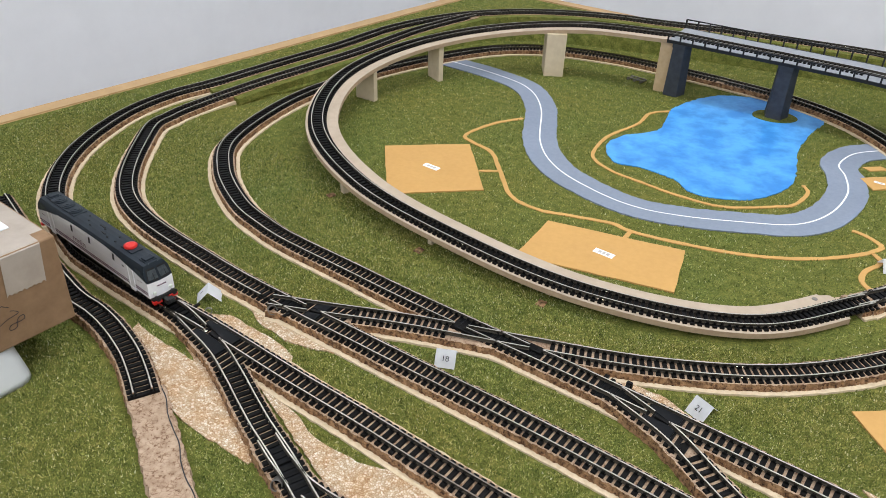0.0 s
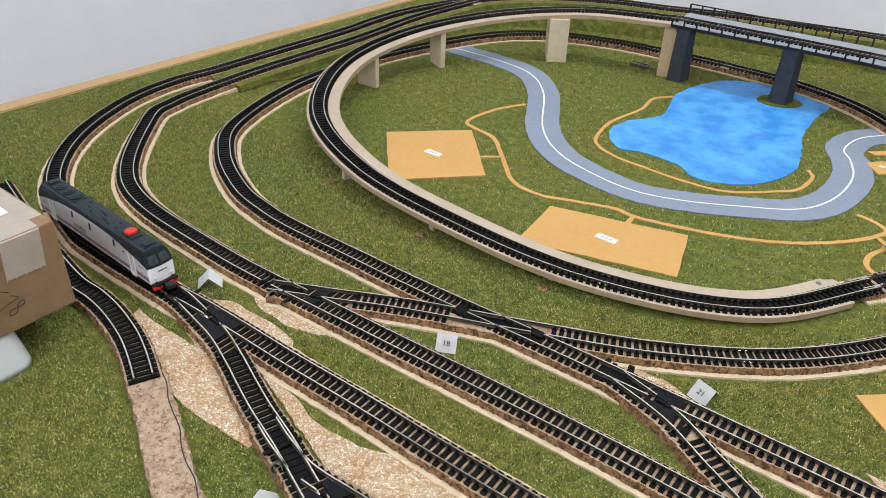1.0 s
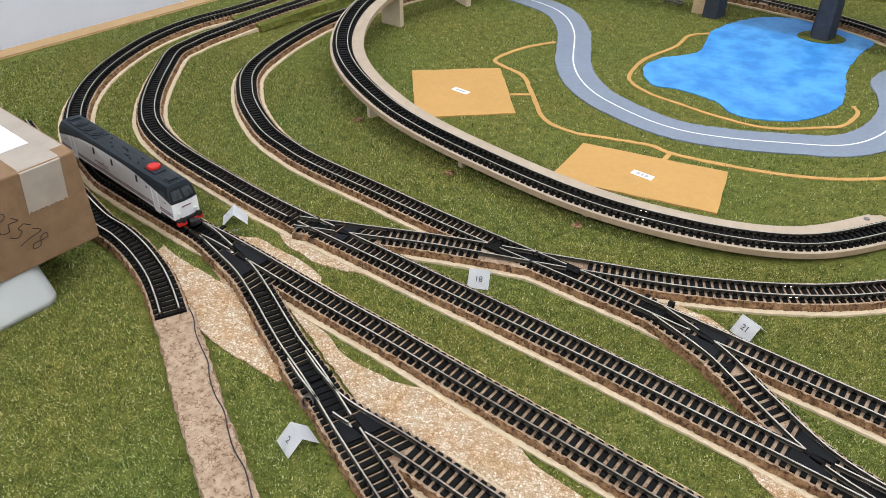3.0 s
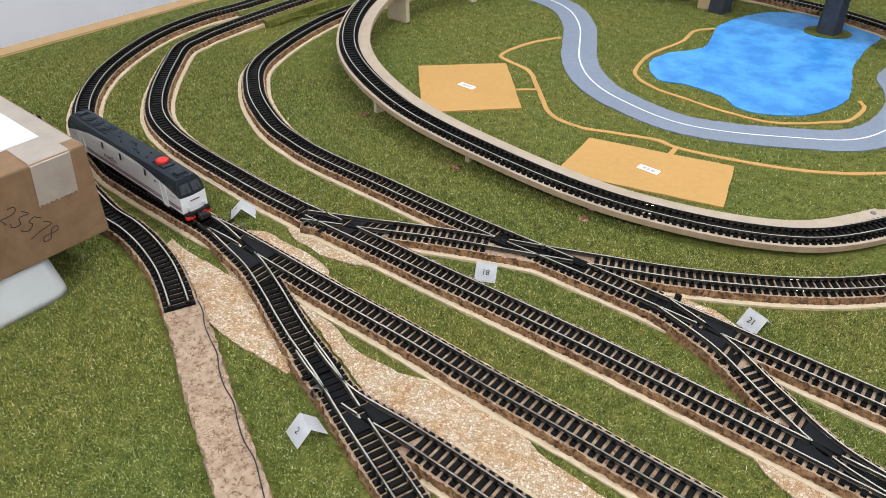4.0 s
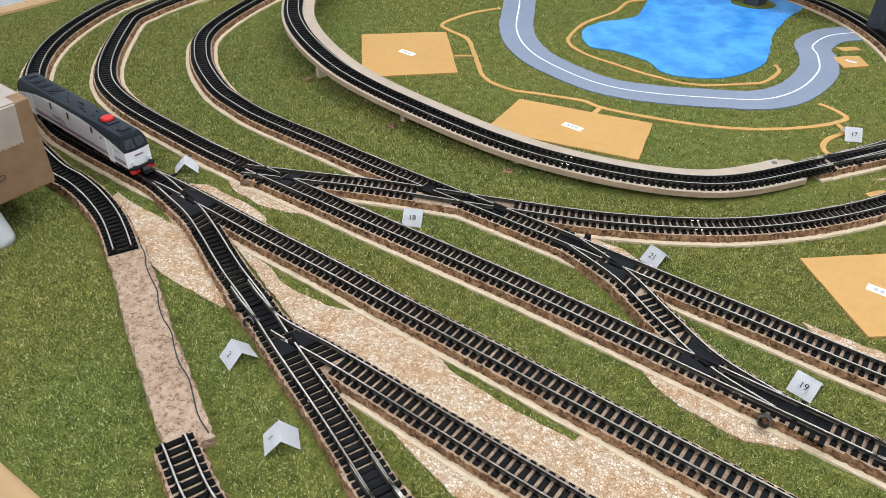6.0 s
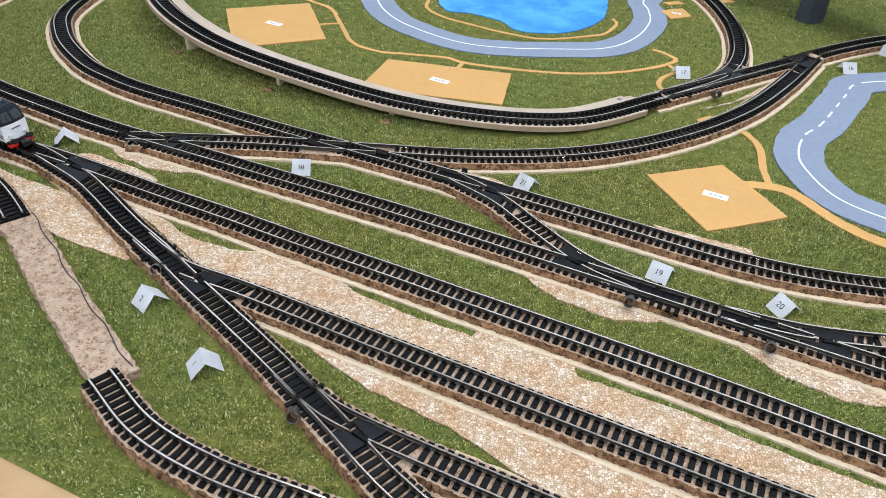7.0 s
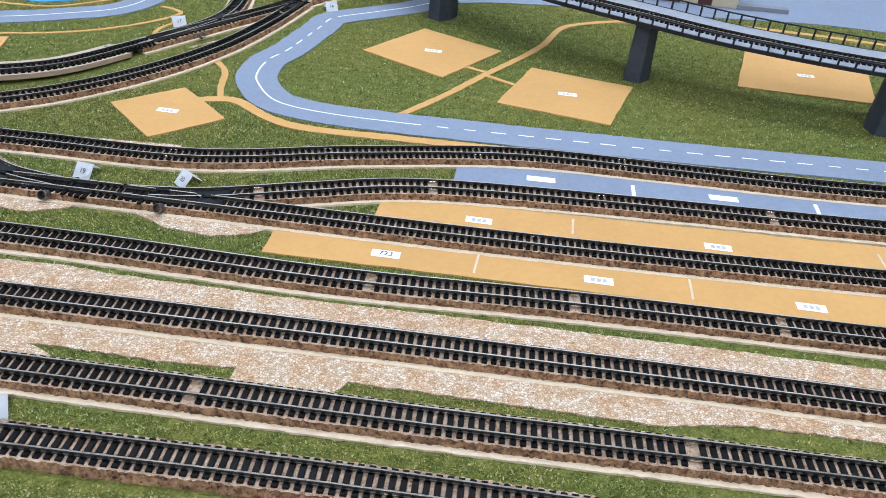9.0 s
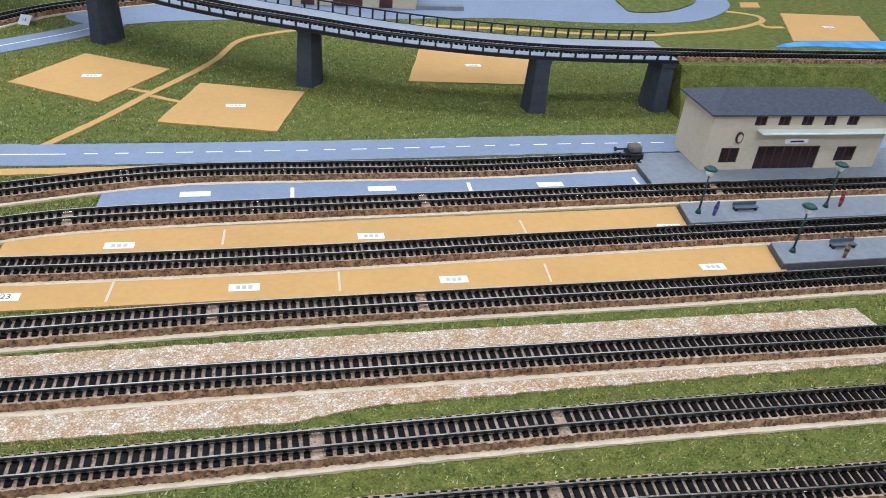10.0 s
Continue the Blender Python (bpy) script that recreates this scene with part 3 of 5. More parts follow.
# ---- bare foam ----
FOAMS = [
    [(0.1605, 0.5451), (0.1767, 0.5376), (0.1892, 0.5333), (0.2131, 0.526), (0.2019, 0.5346), (0.2171, 0.5365), (0.2332, 0.5235), (0.2539, 0.5061), (0.2741, 0.4892), (0.2866, 0.4766), (0.2822, 0.4682), (0.2751, 0.4697), (0.2592, 0.4747), (0.2452, 0.4784), (0.2308, 0.4848), (0.21, 0.4952), (0.1939, 0.5132), (0.1797, 0.5252), (0.1605, 0.5391)],
    [(0.1979, 0.5688), (0.2068, 0.5713), (0.2149, 0.5713), (0.2265, 0.5657), (0.2399, 0.5624), (0.2547, 0.5567), (0.2653, 0.5497), (0.2674, 0.5438), (0.2553, 0.5428), (0.237, 0.5488), (0.2224, 0.5538), (0.2086, 0.5608)],
    [(0.2122, 0.5878), (0.2201, 0.5801), (0.2288, 0.5721), (0.2417, 0.5664), (0.2538, 0.5621), (0.2647, 0.5601), (0.2894, 0.5613), (0.2913, 0.5672), (0.2663, 0.5755), (0.2487, 0.5815), (0.2389, 0.5855), (0.2172, 0.5915)],
    [(0.2320, 0.5430), (0.2620, 0.5310), (0.2740, 0.5205), (0.2771, 0.5124), (0.2900, 0.5067), (0.3049, 0.4959), (0.3210, 0.4903), (0.3375, 0.4869), (0.3522, 0.4886), (0.3570, 0.4970), (0.3780, 0.4900), (0.4000, 0.4805), (0.4032, 0.4709), (0.4115, 0.4627), (0.4437, 0.4496), (0.4770, 0.4395), (0.4801, 0.4458), (0.4860, 0.4535), (0.5120, 0.4440), (0.5270, 0.4370), (0.5286, 0.4208), (0.5710, 0.4080), (0.6200, 0.3880), (0.7100, 0.3560), (0.8000, 0.3260), (0.9200, 0.2850), (1.2000, 0.1860), (1.1950, 0.1600), (0.9000, 0.2620), (0.7440, 0.3160), (0.5960, 0.3660), (0.4483, 0.4171), (0.3350, 0.4610), (0.3030, 0.4860), (0.2620, 0.5180)],
    [(0.386, 0.4311), (0.4058, 0.4305), (0.4483, 0.4151), (0.596, 0.364), (0.744, 0.314), (0.9, 0.262), (1.195, 0.158), (1.19, 0.138), (0.9, 0.236), (0.858, 0.243), (0.817, 0.258), (0.72, 0.293), (0.705, 0.283), (0.662, 0.297), (0.668, 0.311), (0.635, 0.32), (0.593, 0.336), (0.571, 0.343), (0.59, 0.326), (0.53, 0.345), (0.497, 0.364), (0.4711, 0.3803), (0.4325, 0.3966), (0.3959, 0.4198)],
    [(0.5, 0.494), (0.518, 0.488), (0.546, 0.48), (0.58, 0.472), (0.57, 0.466), (0.549, 0.464), (0.524, 0.474), (0.51, 0.482)],
    [(0.605, 0.46), (0.637, 0.449), (0.69, 0.43), (0.678, 0.424), (0.655, 0.425), (0.627, 0.438)],
    [(0.4183, 0.5983), (0.4451, 0.5997), (0.479, 0.59), (0.497, 0.577), (0.47, 0.5752), (0.4302, 0.5891)],
    [(0.578, 0.556), (0.634, 0.54), (0.634, 0.53), (0.585, 0.545)],
    [(0.633, 0.726), (0.66, 0.744), (0.7, 0.79), (0.69, 0.768), (0.65, 0.735)],
]
for k, q in enumerate(FOAMS):
    sheet("bare_foam", ragged(q, 0.004, 0.0006, k), FOAM, "bare white bead foam brushed with ochre paint", "foam", 0.0009 + 0.00003 * k, kind="structure")

# ---- tracks ----
CORK_TOP, SLEEPER_TOP, RAIL_TOP = 0.0052, 0.0066, 0.0088
TRACKS = {
    "one": [(0.313, 0.379), (0.344, 0.354), (0.381, 0.338), (0.425, 0.327), (0.47, 0.313), (0.594, 0.272), (0.718, 0.231), (0.841, 0.187), (0.964, 0.141), (1.085, 0.092), (1.35, -0.005)],
    "spur": [(-0.0308, 0.6337), (0.0275, 0.5965), (0.1039, 0.5521), (0.1339, 0.5402), (0.1550, 0.5297), (0.1771, 0.5153), (0.1935, 0.5015), (0.2071, 0.4884)],
    "outer": [(0.8, 1.19, 0.027), (0.6754, 1.2236, 0.027), (0.5816, 1.238, 0.027), (0.494, 1.2485, 0.027), (0.418, 1.2485, 0.027), (0.359, 1.252, 0.027), (0.299, 1.248, 0.0258), (0.2395, 1.236, 0.0238), (0.1864, 1.208, 0.0222), (0.143, 1.174, 0.0195), (0.1006, 1.1206, 0.016), (0.0657, 1.0449, 0.012), (0.0242, 0.9748, 0.007), (-0.0131, 0.9104, 0.002), (-0.0394, 0.8648), (-0.049, 0.801), (-0.035, 0.72), (0.0041, 0.6522), (0.0673, 0.6027), (0.1018, 0.5866), (0.1438, 0.5717), (0.1732, 0.5616)],
    "four": [(0.1732, 0.5616), (0.1969, 0.555), (0.2332, 0.5426), (0.2695, 0.5296), (0.2885, 0.5232), (0.3283, 0.5101), (0.365, 0.497), (0.3997, 0.4852), (0.4324, 0.4743), (0.4636, 0.4633), (0.495, 0.4525), (0.59, 0.419), (0.72, 0.37), (0.852, 0.329), (0.984, 0.285), (1.115, 0.241), (1.247, 0.198), (1.5, 0.112)],
    "ladder": [(0.1732, 0.5616), (0.1863, 0.5562), (0.2057, 0.5453), (0.2267, 0.5325), (0.2473, 0.5158), (0.2622, 0.5027), (0.2781, 0.4892), (0.2886, 0.4812), (0.3036, 0.4696), (0.3305, 0.4469), (0.3742, 0.4116), (0.4168, 0.3752), (0.452, 0.3432), (0.4877, 0.3176), (0.51, 0.3046), (0.535, 0.2924), (0.56, 0.2838)],
    "three": [(0.2866, 0.4811), (0.3016, 0.4697), (0.3215, 0.4581), (0.3612, 0.4459), (0.4483, 0.4151), (0.596, 0.364), (0.744, 0.314), (0.892, 0.263), (1.039, 0.211), (1.186, 0.158), (1.45, 0.066)],
    "two": [(0.393, 0.395), (0.4089, 0.3825), (0.4355, 0.3686), (0.526, 0.337), (0.648, 0.295), (0.77, 0.253), (0.893, 0.212), (1.015, 0.17), (1.136, 0.126), (1.4, 0.032)],
    "middle": [(0.1860, 1.2000, 0.0221), (0.1630, 1.1680, 0.0200), (0.1310, 1.1140, 0.0170), (0.0955, 1.0344, 0.0120), (0.0687, 0.9844, 0.0090), (0.0306, 0.9179, 0.0040), (0.0030, 0.8600), (-0.0060, 0.8194), (-0.0020, 0.7790), (0.0593, 0.6709), (0.1721, 0.6124), (0.3044, 0.5694), (0.4311, 0.5307), (0.5560, 0.4880), (0.6810, 0.4440), (0.8060, 0.4000), (0.9310, 0.3590), (1.0580, 0.3200), (1.1840, 0.2810), (1.3110, 0.2410), (1.5500, 0.1650)],
    "six": [(0.601, 0.472), (0.650, 0.463), (0.715, 0.463), (0.770, 0.462), (0.826, 0.451), (0.936, 0.419), (1.046, 0.385), (1.155, 0.352), (1.265, 0.317), (1.374, 0.282), (1.60, 0.21)],
    "inner": [(0.4920, 1.1420), (0.4300, 1.1610), (0.3660, 1.1750), (0.2900, 1.1740), (0.2326, 1.1500), (0.1810, 1.0980), (0.1230, 1.0140), (0.0820, 0.9110), (0.0750, 0.8020), (0.1001, 0.7422), (0.1441, 0.6943), (0.1801, 0.6713), (0.2087, 0.6581), (0.2575, 0.6412), (0.3230, 0.6185), (0.4351, 0.5836), (0.5410, 0.5480), (0.6470, 0.5150), (0.7570, 0.5090), (0.8670, 0.4960), (0.9740, 0.4620), (1.0810, 0.4260), (1.2050, 0.3920)],
    "link": [(0.451, 0.578), (0.482, 0.556), (0.506, 0.530), (0.532, 0.504), (0.563, 0.486)],
    "east": [(0.2300, 0.5870), (0.2686, 0.5916), (0.3215, 0.5983), (0.3990, 0.6030), (0.4710, 0.6100), (0.5410, 0.6290), (0.6040, 0.6650), (0.6590, 0.7140), (0.7030, 0.7730), (0.7410, 0.8360)],
    "loop": [(0.492, 1.142), (0.571, 1.108), (0.633, 1.055), (0.672, 0.975), (0.683, 0.879), (0.662, 0.791), (0.596, 0.725)],
    "yard": [(0.589, 0.721), (0.651, 0.769), (0.713, 0.817), (0.775, 0.866), (0.843, 0.904), (0.921, 0.918), (1.05, 0.93)],
    "viaduct": [(0.600, 0.727, 0.0), (0.522, 0.671, 0.002), (0.421, 0.664, 0.005), (0.321, 0.692, 0.009), (0.226, 0.738, 0.014), (0.155, 0.811, 0.021), (0.133, 0.910, 0.029), (0.165, 1.008, 0.036), (0.238, 1.083, 0.043), (0.333, 1.120, 0.049), (0.437, 1.108, 0.054)],
    "bridge": [(0.437, 1.1080, 0.054), (0.506, 1.0885, 0.054), (0.573, 1.0695, 0.054), (0.647, 1.0439, 0.054), (0.746, 0.9826, 0.054), (0.823, 0.8961, 0.054), (0.888, 0.8008, 0.053), (0.958, 0.7065, 0.052), (1.027, 0.6393, 0.051), (1.091, 0.5833, 0.050), (1.194, 0.5273, 0.047), (1.321, 0.4867, 0.044), (1.471, 0.4349, 0.044), (1.750, 0.3420, 0.044)],
}
FINE = {"outer", "ladder", "spur", "viaduct", "loop", "middle", "inner", "bridge", "east"}
LINES = {k: glide(v, 0.0044 if k in FINE else 0.0047) for k, v in TRACKS.items()}
ALL_LINES = np.vstack([p[p[:, 2] < 0.004] for p, _ in LINES.values()])[:, :2]


def sleeper_mesh():
    bm = bmesh.new()
    box(bm, -0.00140, 0.00140, -0.0083, 0.0083, -0.0016, 0.0)
    bmesh.ops.bevel(bm, geom=[e for e in bm.edges if all(v.co.z > -0.0001 for v in e.verts)], offset=0.0002, segments=1, affect="EDGES")
    for y in (-0.0058, -0.0040, 0.0040, 0.0058):
        box(bm, -0.0009, 0.0009, y - 0.0005, y + 0.0005, 0.0, 0.0012)
    return mesh_of("sleeper", bm, SLEEPER)


SLEEPER_ME = sleeper_mesh()
JOINER = RAIL
RAIL_FORM = [(0.00070, 0.0), (0.00070, 0.0004), (0.00026, 0.0007), (0.00042, 0.0016), (0.00040, 0.0024), (-0.00040, 0.0024), (-0.00042, 0.0016), (-0.00026, 0.0007), (-0.00070, 0.0004), (-0.00070, 0.0)]
TURNOUTS = [   # main line, branch, blade tips, direction of travel
    ("four", "ladder", (0.1732, 0.5616), (0.9, -0.4)), ("ladder", "three", (0.292, 0.479), (0.8, -0.6)), ("ladder", "two", (0.394, 0.391), (0.8, -0.6)),
    ("one", "ladder", (0.532, 0.2925), (-0.9, 0.3)), ("middle", "east", (0.234, 0.588), (0.9, -0.3)), ("inner", "link", (0.440, 0.582), (0.9, -0.3)),
    ("middle", "link", (0.585, 0.478), (-0.9, 0.3)), ("middle", "six", (0.606, 0.471), (0.9, -0.3)), ("yard", "loop", (0.605, 0.733), (0.8, 0.6)), ("yard", "east", (0.735, 0.834), (-0.6, -0.75)),
]


def branch_of(a, b, start, towards):
    """Samples of the main line from the blade tips until the branch runs clear of it, with the branch's place sideways at each."""
    pts, d = LINES[a]
    other = LINES[b][0]
    k = int(np.argmin(((pts[:, :2] - start) ** 2).sum(1)))
    ahead = pts[min(len(pts) - 1, k + 6), :2] - pts[max(0, k - 6), :2]
    step = 1 if np.dot(ahead, towards) >= 0 else -1
    out = []
    while 0 <= k < len(pts) and len(out) < 40:
        n = np.array((-d[k][1], d[k][0])) * step
        near_by = other[np.argsort(((other[:, :2] - pts[k, :2]) ** 2).sum(1))[:2]]
        gap = near_by[0][:2] - pts[k, :2]
        along = gap @ (d[k][:2] * step)
        e = near_by[1][:2] - near_by[0][:2]
        run = e @ (d[k][:2] * step)
        if abs(run) > 1e-6:
            gap = gap - e * along / run
        s = float(gap @ n)
        if abs(s) > 0.0172:
            break
        out.append((k, pts[k], d[k] * step, np.array((*n, 0.0)), s))
        k += step
    return out


BRANCHES = [(a, b, branch_of(a, b, st, tw)) for a, b, st, tw in TURNOUTS]
NO_SLEEPER = {k: np.zeros(len(p), bool) for k, (p, _) in LINES.items()}
for a, b, run in BRANCHES:
    for k, p, d, n, s in run:
        NO_SLEEPER[a][k] = True
        other = LINES[b][0]
        NO_SLEEPER[b][int(np.argmin(((other[:, :2] - (p + n * s)[:2]) ** 2).sum(1)))] = True
ON_DECK = {"viaduct", "bridge"}
NO_FOAM_EDGE = {"one", "ladder", "spur", "link"}
built = []


def near(a, b, reach):
    """Which places of a lie within reach of any of b."""
    out = np.zeros(len(a), bool)
    for k in range(0, len(a), 256):
        out[k:k + 256] = (((a[k:k + 256, None, :] - b[None]) ** 2).sum(-1) < reach**2).any(1)
    return out


PAIRS = [("four", "ladder"), ("ladder", "three"), ("ladder", "two"), ("one", "ladder"), ("middle", "east"), ("inner", "link"), ("middle", "link"), ("middle", "six"), ("yard", "loop"), ("yard", "east"), ("inner", "east")]


def frog_gap(key, rail, centre):
    """Where a rail stops short of the crossing with another line's rail."""
    out = np.zeros(len(rail), bool)
    for pair in PAIRS:
        if key in pair:
            other = LINES[pair[1 - pair.index(key)]][0][:, :2]
            for k in range(len(rail)):
                c = other[int(np.argmin(((other - rail[k, :2]) ** 2).sum(1)))]
                gap = rail[k, :2] - c
                if 0.0027 < math.hypot(*gap) < 0.0044 and float(gap @ (centre[k, :2] - c)) > 0:
                    out[k] = True
    return out


def spans(mask):
    """Runs of samples that are kept."""
    runs, start = [], None
    for k, cut in enumerate(list(mask) + [True]):
        if not cut and start is None:
            start = k
        if cut and start is not None:
            if k - start > 2:
                runs.append(slice(start, k))
            start = None
    return runs


def lay_track(key, rank, label):
    pts, d = LINES[key]
    n = sides_of(d)
    t = thing("railway_track", label, "track", "railway tracks")
    lift = 0.00004 * rank
    rng = random.Random(rank)
    offset = rng.randrange(4, 24)
    if key == "bridge":
        far = pts[:, 0] > 1.322
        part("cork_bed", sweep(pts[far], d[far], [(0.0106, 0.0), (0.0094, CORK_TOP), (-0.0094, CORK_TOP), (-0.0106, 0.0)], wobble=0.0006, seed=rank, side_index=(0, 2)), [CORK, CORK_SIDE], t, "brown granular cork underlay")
    if key not in ON_DECK:
        w = 0.0094
        pc, dc = glide(TRACKS[key], 0.0014)
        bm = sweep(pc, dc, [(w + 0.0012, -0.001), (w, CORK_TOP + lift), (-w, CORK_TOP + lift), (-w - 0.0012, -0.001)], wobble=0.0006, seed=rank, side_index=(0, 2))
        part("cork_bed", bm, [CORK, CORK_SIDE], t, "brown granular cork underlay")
        low = (pts[:, 2] < 0.002) & (pts[:, 0] > {"two": 0.47, "three": 0.37}.get(key, -1.0))
        p2, d2 = pts[low], d[low]
        if len(p2) > 3 and key not in NO_FOAM_EDGE:
            bm = sweep(p2, d2, [(0.0134, -0.002), (0.0132, 0.0012 + lift / 2), (-0.0132, 0.0012 + lift / 2), (-0.0134, -0.002)], wobble=0.0004, seed=rank + 50)
            part("foam_edge", bm, FOAM_EDGE, t, "strip of cream foam beside the cork")
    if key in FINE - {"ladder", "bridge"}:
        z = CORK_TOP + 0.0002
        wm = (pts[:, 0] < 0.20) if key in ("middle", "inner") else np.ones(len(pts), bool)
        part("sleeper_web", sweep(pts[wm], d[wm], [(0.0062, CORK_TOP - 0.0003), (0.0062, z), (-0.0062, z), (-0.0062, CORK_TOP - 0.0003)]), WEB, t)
    for s, nm in ((1, "rail"), (-1, "rail")):
        rail = pts + n * 0.0049 * s + np.array((0, 0, SLEEPER_TOP - 0.0002))
        cut = frog_gap(key, rail, pts)
        for run in spans(cut):
            part(nm, sweep(rail[run], d[run], RAIL_FORM, side_index=(0, 1, 2, 3, 5, 6, 7, 8, 9)), [RAIL, RAIL_SIDE], t)
        for k in range(offset, len(pts), 24):
            if cut[k]:
                continue
            ang = math.atan2(d[k][1], d[k][0])
            bj = bmesh.new()
            box(bj, -0.0026, 0.0026, -0.0009, 0.0009, 0.0, 0.0013, Matrix.Translation(pts[k] + n[k] * 0.0049 * s + np.array((0, 0, SLEEPER_TOP - 0.0004))) @ Matrix.Rotation(ang, 4, "Z"), bevel=0.0002)
            part("rail_joiner", bj, JOINER, t)
    skip = np.zeros(len(pts), bool)
    if built:
        skip = near(pts[:, :2], np.vstack(built), 0.0105)
    built.append(pts[:, :2].copy())
    for k in range(len(pts)):
        if skip[k] or NO_SLEEPER[key][k] or (key not in FINE and (k - offset) % 24 == 0 and rng.random() < 0.3):
            continue
        o = new("sleeper", SLEEPER_ME)
        o.parent = t
        ang = math.atan2(d[k][1], d[k][0])
        o.matrix_local = Matrix.Translation((pts[k][0], pts[k][1], pts[k][2] + SLEEPER_TOP)) @ Matrix.Rotation(-math.asin(max(-1, min(1, d[k][2]))), 4, Vector((-d[k][1], d[k][0], 0)).normalized()) @ Matrix.Rotation(ang + rng.uniform(-0.012, 0.012), 4, "Z")
    return t


PLAIN = "model railway track, black sleepers on brown cork"
for rank, key in enumerate(("outer", "four", "ladder", "three", "two", "one", "spur", "middle", "inner", "six", "link", "east", "viaduct", "yard", "loop", "bridge")):
    lay_track(key, rank, {"spur": "short curved model track ending on bare cork", "viaduct": "model track climbing over a plywood viaduct", "bridge": "model track over a dark girder bridge", "outer": "outermost curved model track on cork"}.get(key, PLAIN))

# ---- turnouts ----


def plate(rows, low, top):
    """A slab over a row of (place, sideways, from, to)."""
    bm = bmesh.new()
    vs = [[bm.verts.new(p + n * y + np.array((0, 0, z - p[2] if p[2] < 0.003 else z))) for y, z in ((y0, low), (y1, low), (y1, top), (y0, top))] for p, n, y0, y1 in rows]
    for u, v in zip(vs, vs[1:]):
        for j in range(4):
            bm.faces.new((u[j], v[j], v[(j + 1) % 4], u[(j + 1) % 4]))
    bm.faces.new(vs[0])
    bm.faces.new(vs[-1][::-1])
    bmesh.ops.recalc_face_normals(bm, faces=bm.faces)
    bmesh.ops.bevel(bm, geom=[e for e in bm.edges if len(e.link_faces) == 2 and e.calc_face_angle(0) > 0.9], offset=0.0002, segments=1, affect="EDGES")
    return bm


def turnout(a, b, run, rank):
    t = thing("turnout", "black plastic model turnout with nickel rails", "turnout", "turnouts")
    for j, (k, p, d, n, s) in enumerate(run):
        lo, hi = min(0.0, s) - 0.0083, max(0.0, s) + 0.0083
        bm = bmesh.new()
        box(bm, -0.0013, 0.0013, lo, hi, -0.0016, 0.00002 * rank)
        sl = part("sleeper", bm, SLEEPER, t)
        sl.matrix_local = Matrix.Translation((p[0], p[1], p[2] + SLEEPER_TOP)) @ Matrix.Rotation(math.atan2(d[1], d[0]), 4, "Z")
    sg = 1.0 if run[-1][4] > 0 else -1.0
    blades = [(p, n * sg, -0.0064, 0.0064 + abs(s)) for k, p, d, n, s in run if abs(s) < 0.0056]
    if len(blades) > 2:
        part("blade_plate", plate(blades, CORK_TOP - 0.0003, SLEEPER_TOP - 0.0005), PLATE, t, "flat dark base under the point blades")
    wide = [(p, n * sg, abs(s)) for k, p, d, n, s in run if 0.0052 < abs(s) < 0.0128]
    if len(wide) > 2:
        part("frog_block", plate([(p, n, -0.0041, min(0.0041, s - 0.0062)) for p, n, s in wide], CORK_TOP, SLEEPER_TOP + 0.0009), PLATE, t, "smooth black frog block")
        part("frog_block", plate([(p, n, max(0.0062, s - 0.0041), s + 0.0041) for p, n, s in wide], CORK_TOP, SLEEPER_TOP + 0.0009), PLATE, t, "smooth black frog block")
        mid = wide[len(wide) // 2 - 1:len(wide) // 2 + 2]
        part("frog_nose", plate([(p, n, s / 2 - 0.0012, s / 2 + 0.0012) for p, n, s in mid], CORK_TOP, SLEEPER_TOP + 0.0014), SLEEPER, t)
    k, p, d, n, s = run[min(3, len(run) - 1)]
    turn = Matrix.Translation((p[0], p[1], SLEEPER_TOP)) @ Matrix.Rotation(math.atan2(d[1], d[0]), 4, "Z")
    bm = bmesh.new()
    box(bm, -0.0011, 0.0011, -0.0112 if sg > 0 else -0.0090, 0.0090 if sg > 0 else 0.0112, -0.0002, 0.0006, turn)
    part("tie_bar", bm, SLEEPER, t)
    if (a, b) in (("one", "ladder"), ("inner", "link")):
        side = -sg
        bm = bmesh.new()
        box(bm, -0.0018, 0.0018, side * 0.0116 - 0.0012, side * 0.0116 + 0.0012, -0.0034, 0.0012, turn, bevel=0.0005)
        part("throw_knob", bm, SLEEPER, t)
    return t


for rank, (a, b, run) in enumerate(BRANCHES):
    if len(run) > 6:
        turnout(a, b, run, rank)


def diamond_crossing(a, b):
    """Where two lines cross at a flat angle: dark base plates and a frog block at each end."""
    pts, d = LINES[a]
    other = LINES[b][0]
    gap = np.sqrt(((pts[:, None, :2] - other[None, :, :2]) ** 2).sum(-1)).min(1)
    ks = np.where((gap < 0.0115) & (pts[:, 0] > 0.30))[0]
    t = thing("diamond_crossing", "black plastic diamond crossing of two model tracks", "crossing")
    n = sides_of(d)
    part("base_plate", plate([(pts[k], n[k], -0.0062, 0.0062) for k in ks], CORK_TOP - 0.0002, SLEEPER_TOP - 0.0006), PLATE, t)
    for k in (ks[0] + 2, ks[-1] - 2):
        side = 1.0 if (other[int(np.argmin(((other[:, :2] - pts[k, :2]) ** 2).sum(1)))] - pts[k]) @ n[k] > 0 else -1.0
        part("frog_block", plate([(pts[j], n[j] * side, 0.0022, 0.0078) for j in range(k - 2, k + 3)], CORK_TOP, SLEEPER_TOP + 0.0010), SLEEPER, t)
    return t


diamond_crossing("inner", "east")

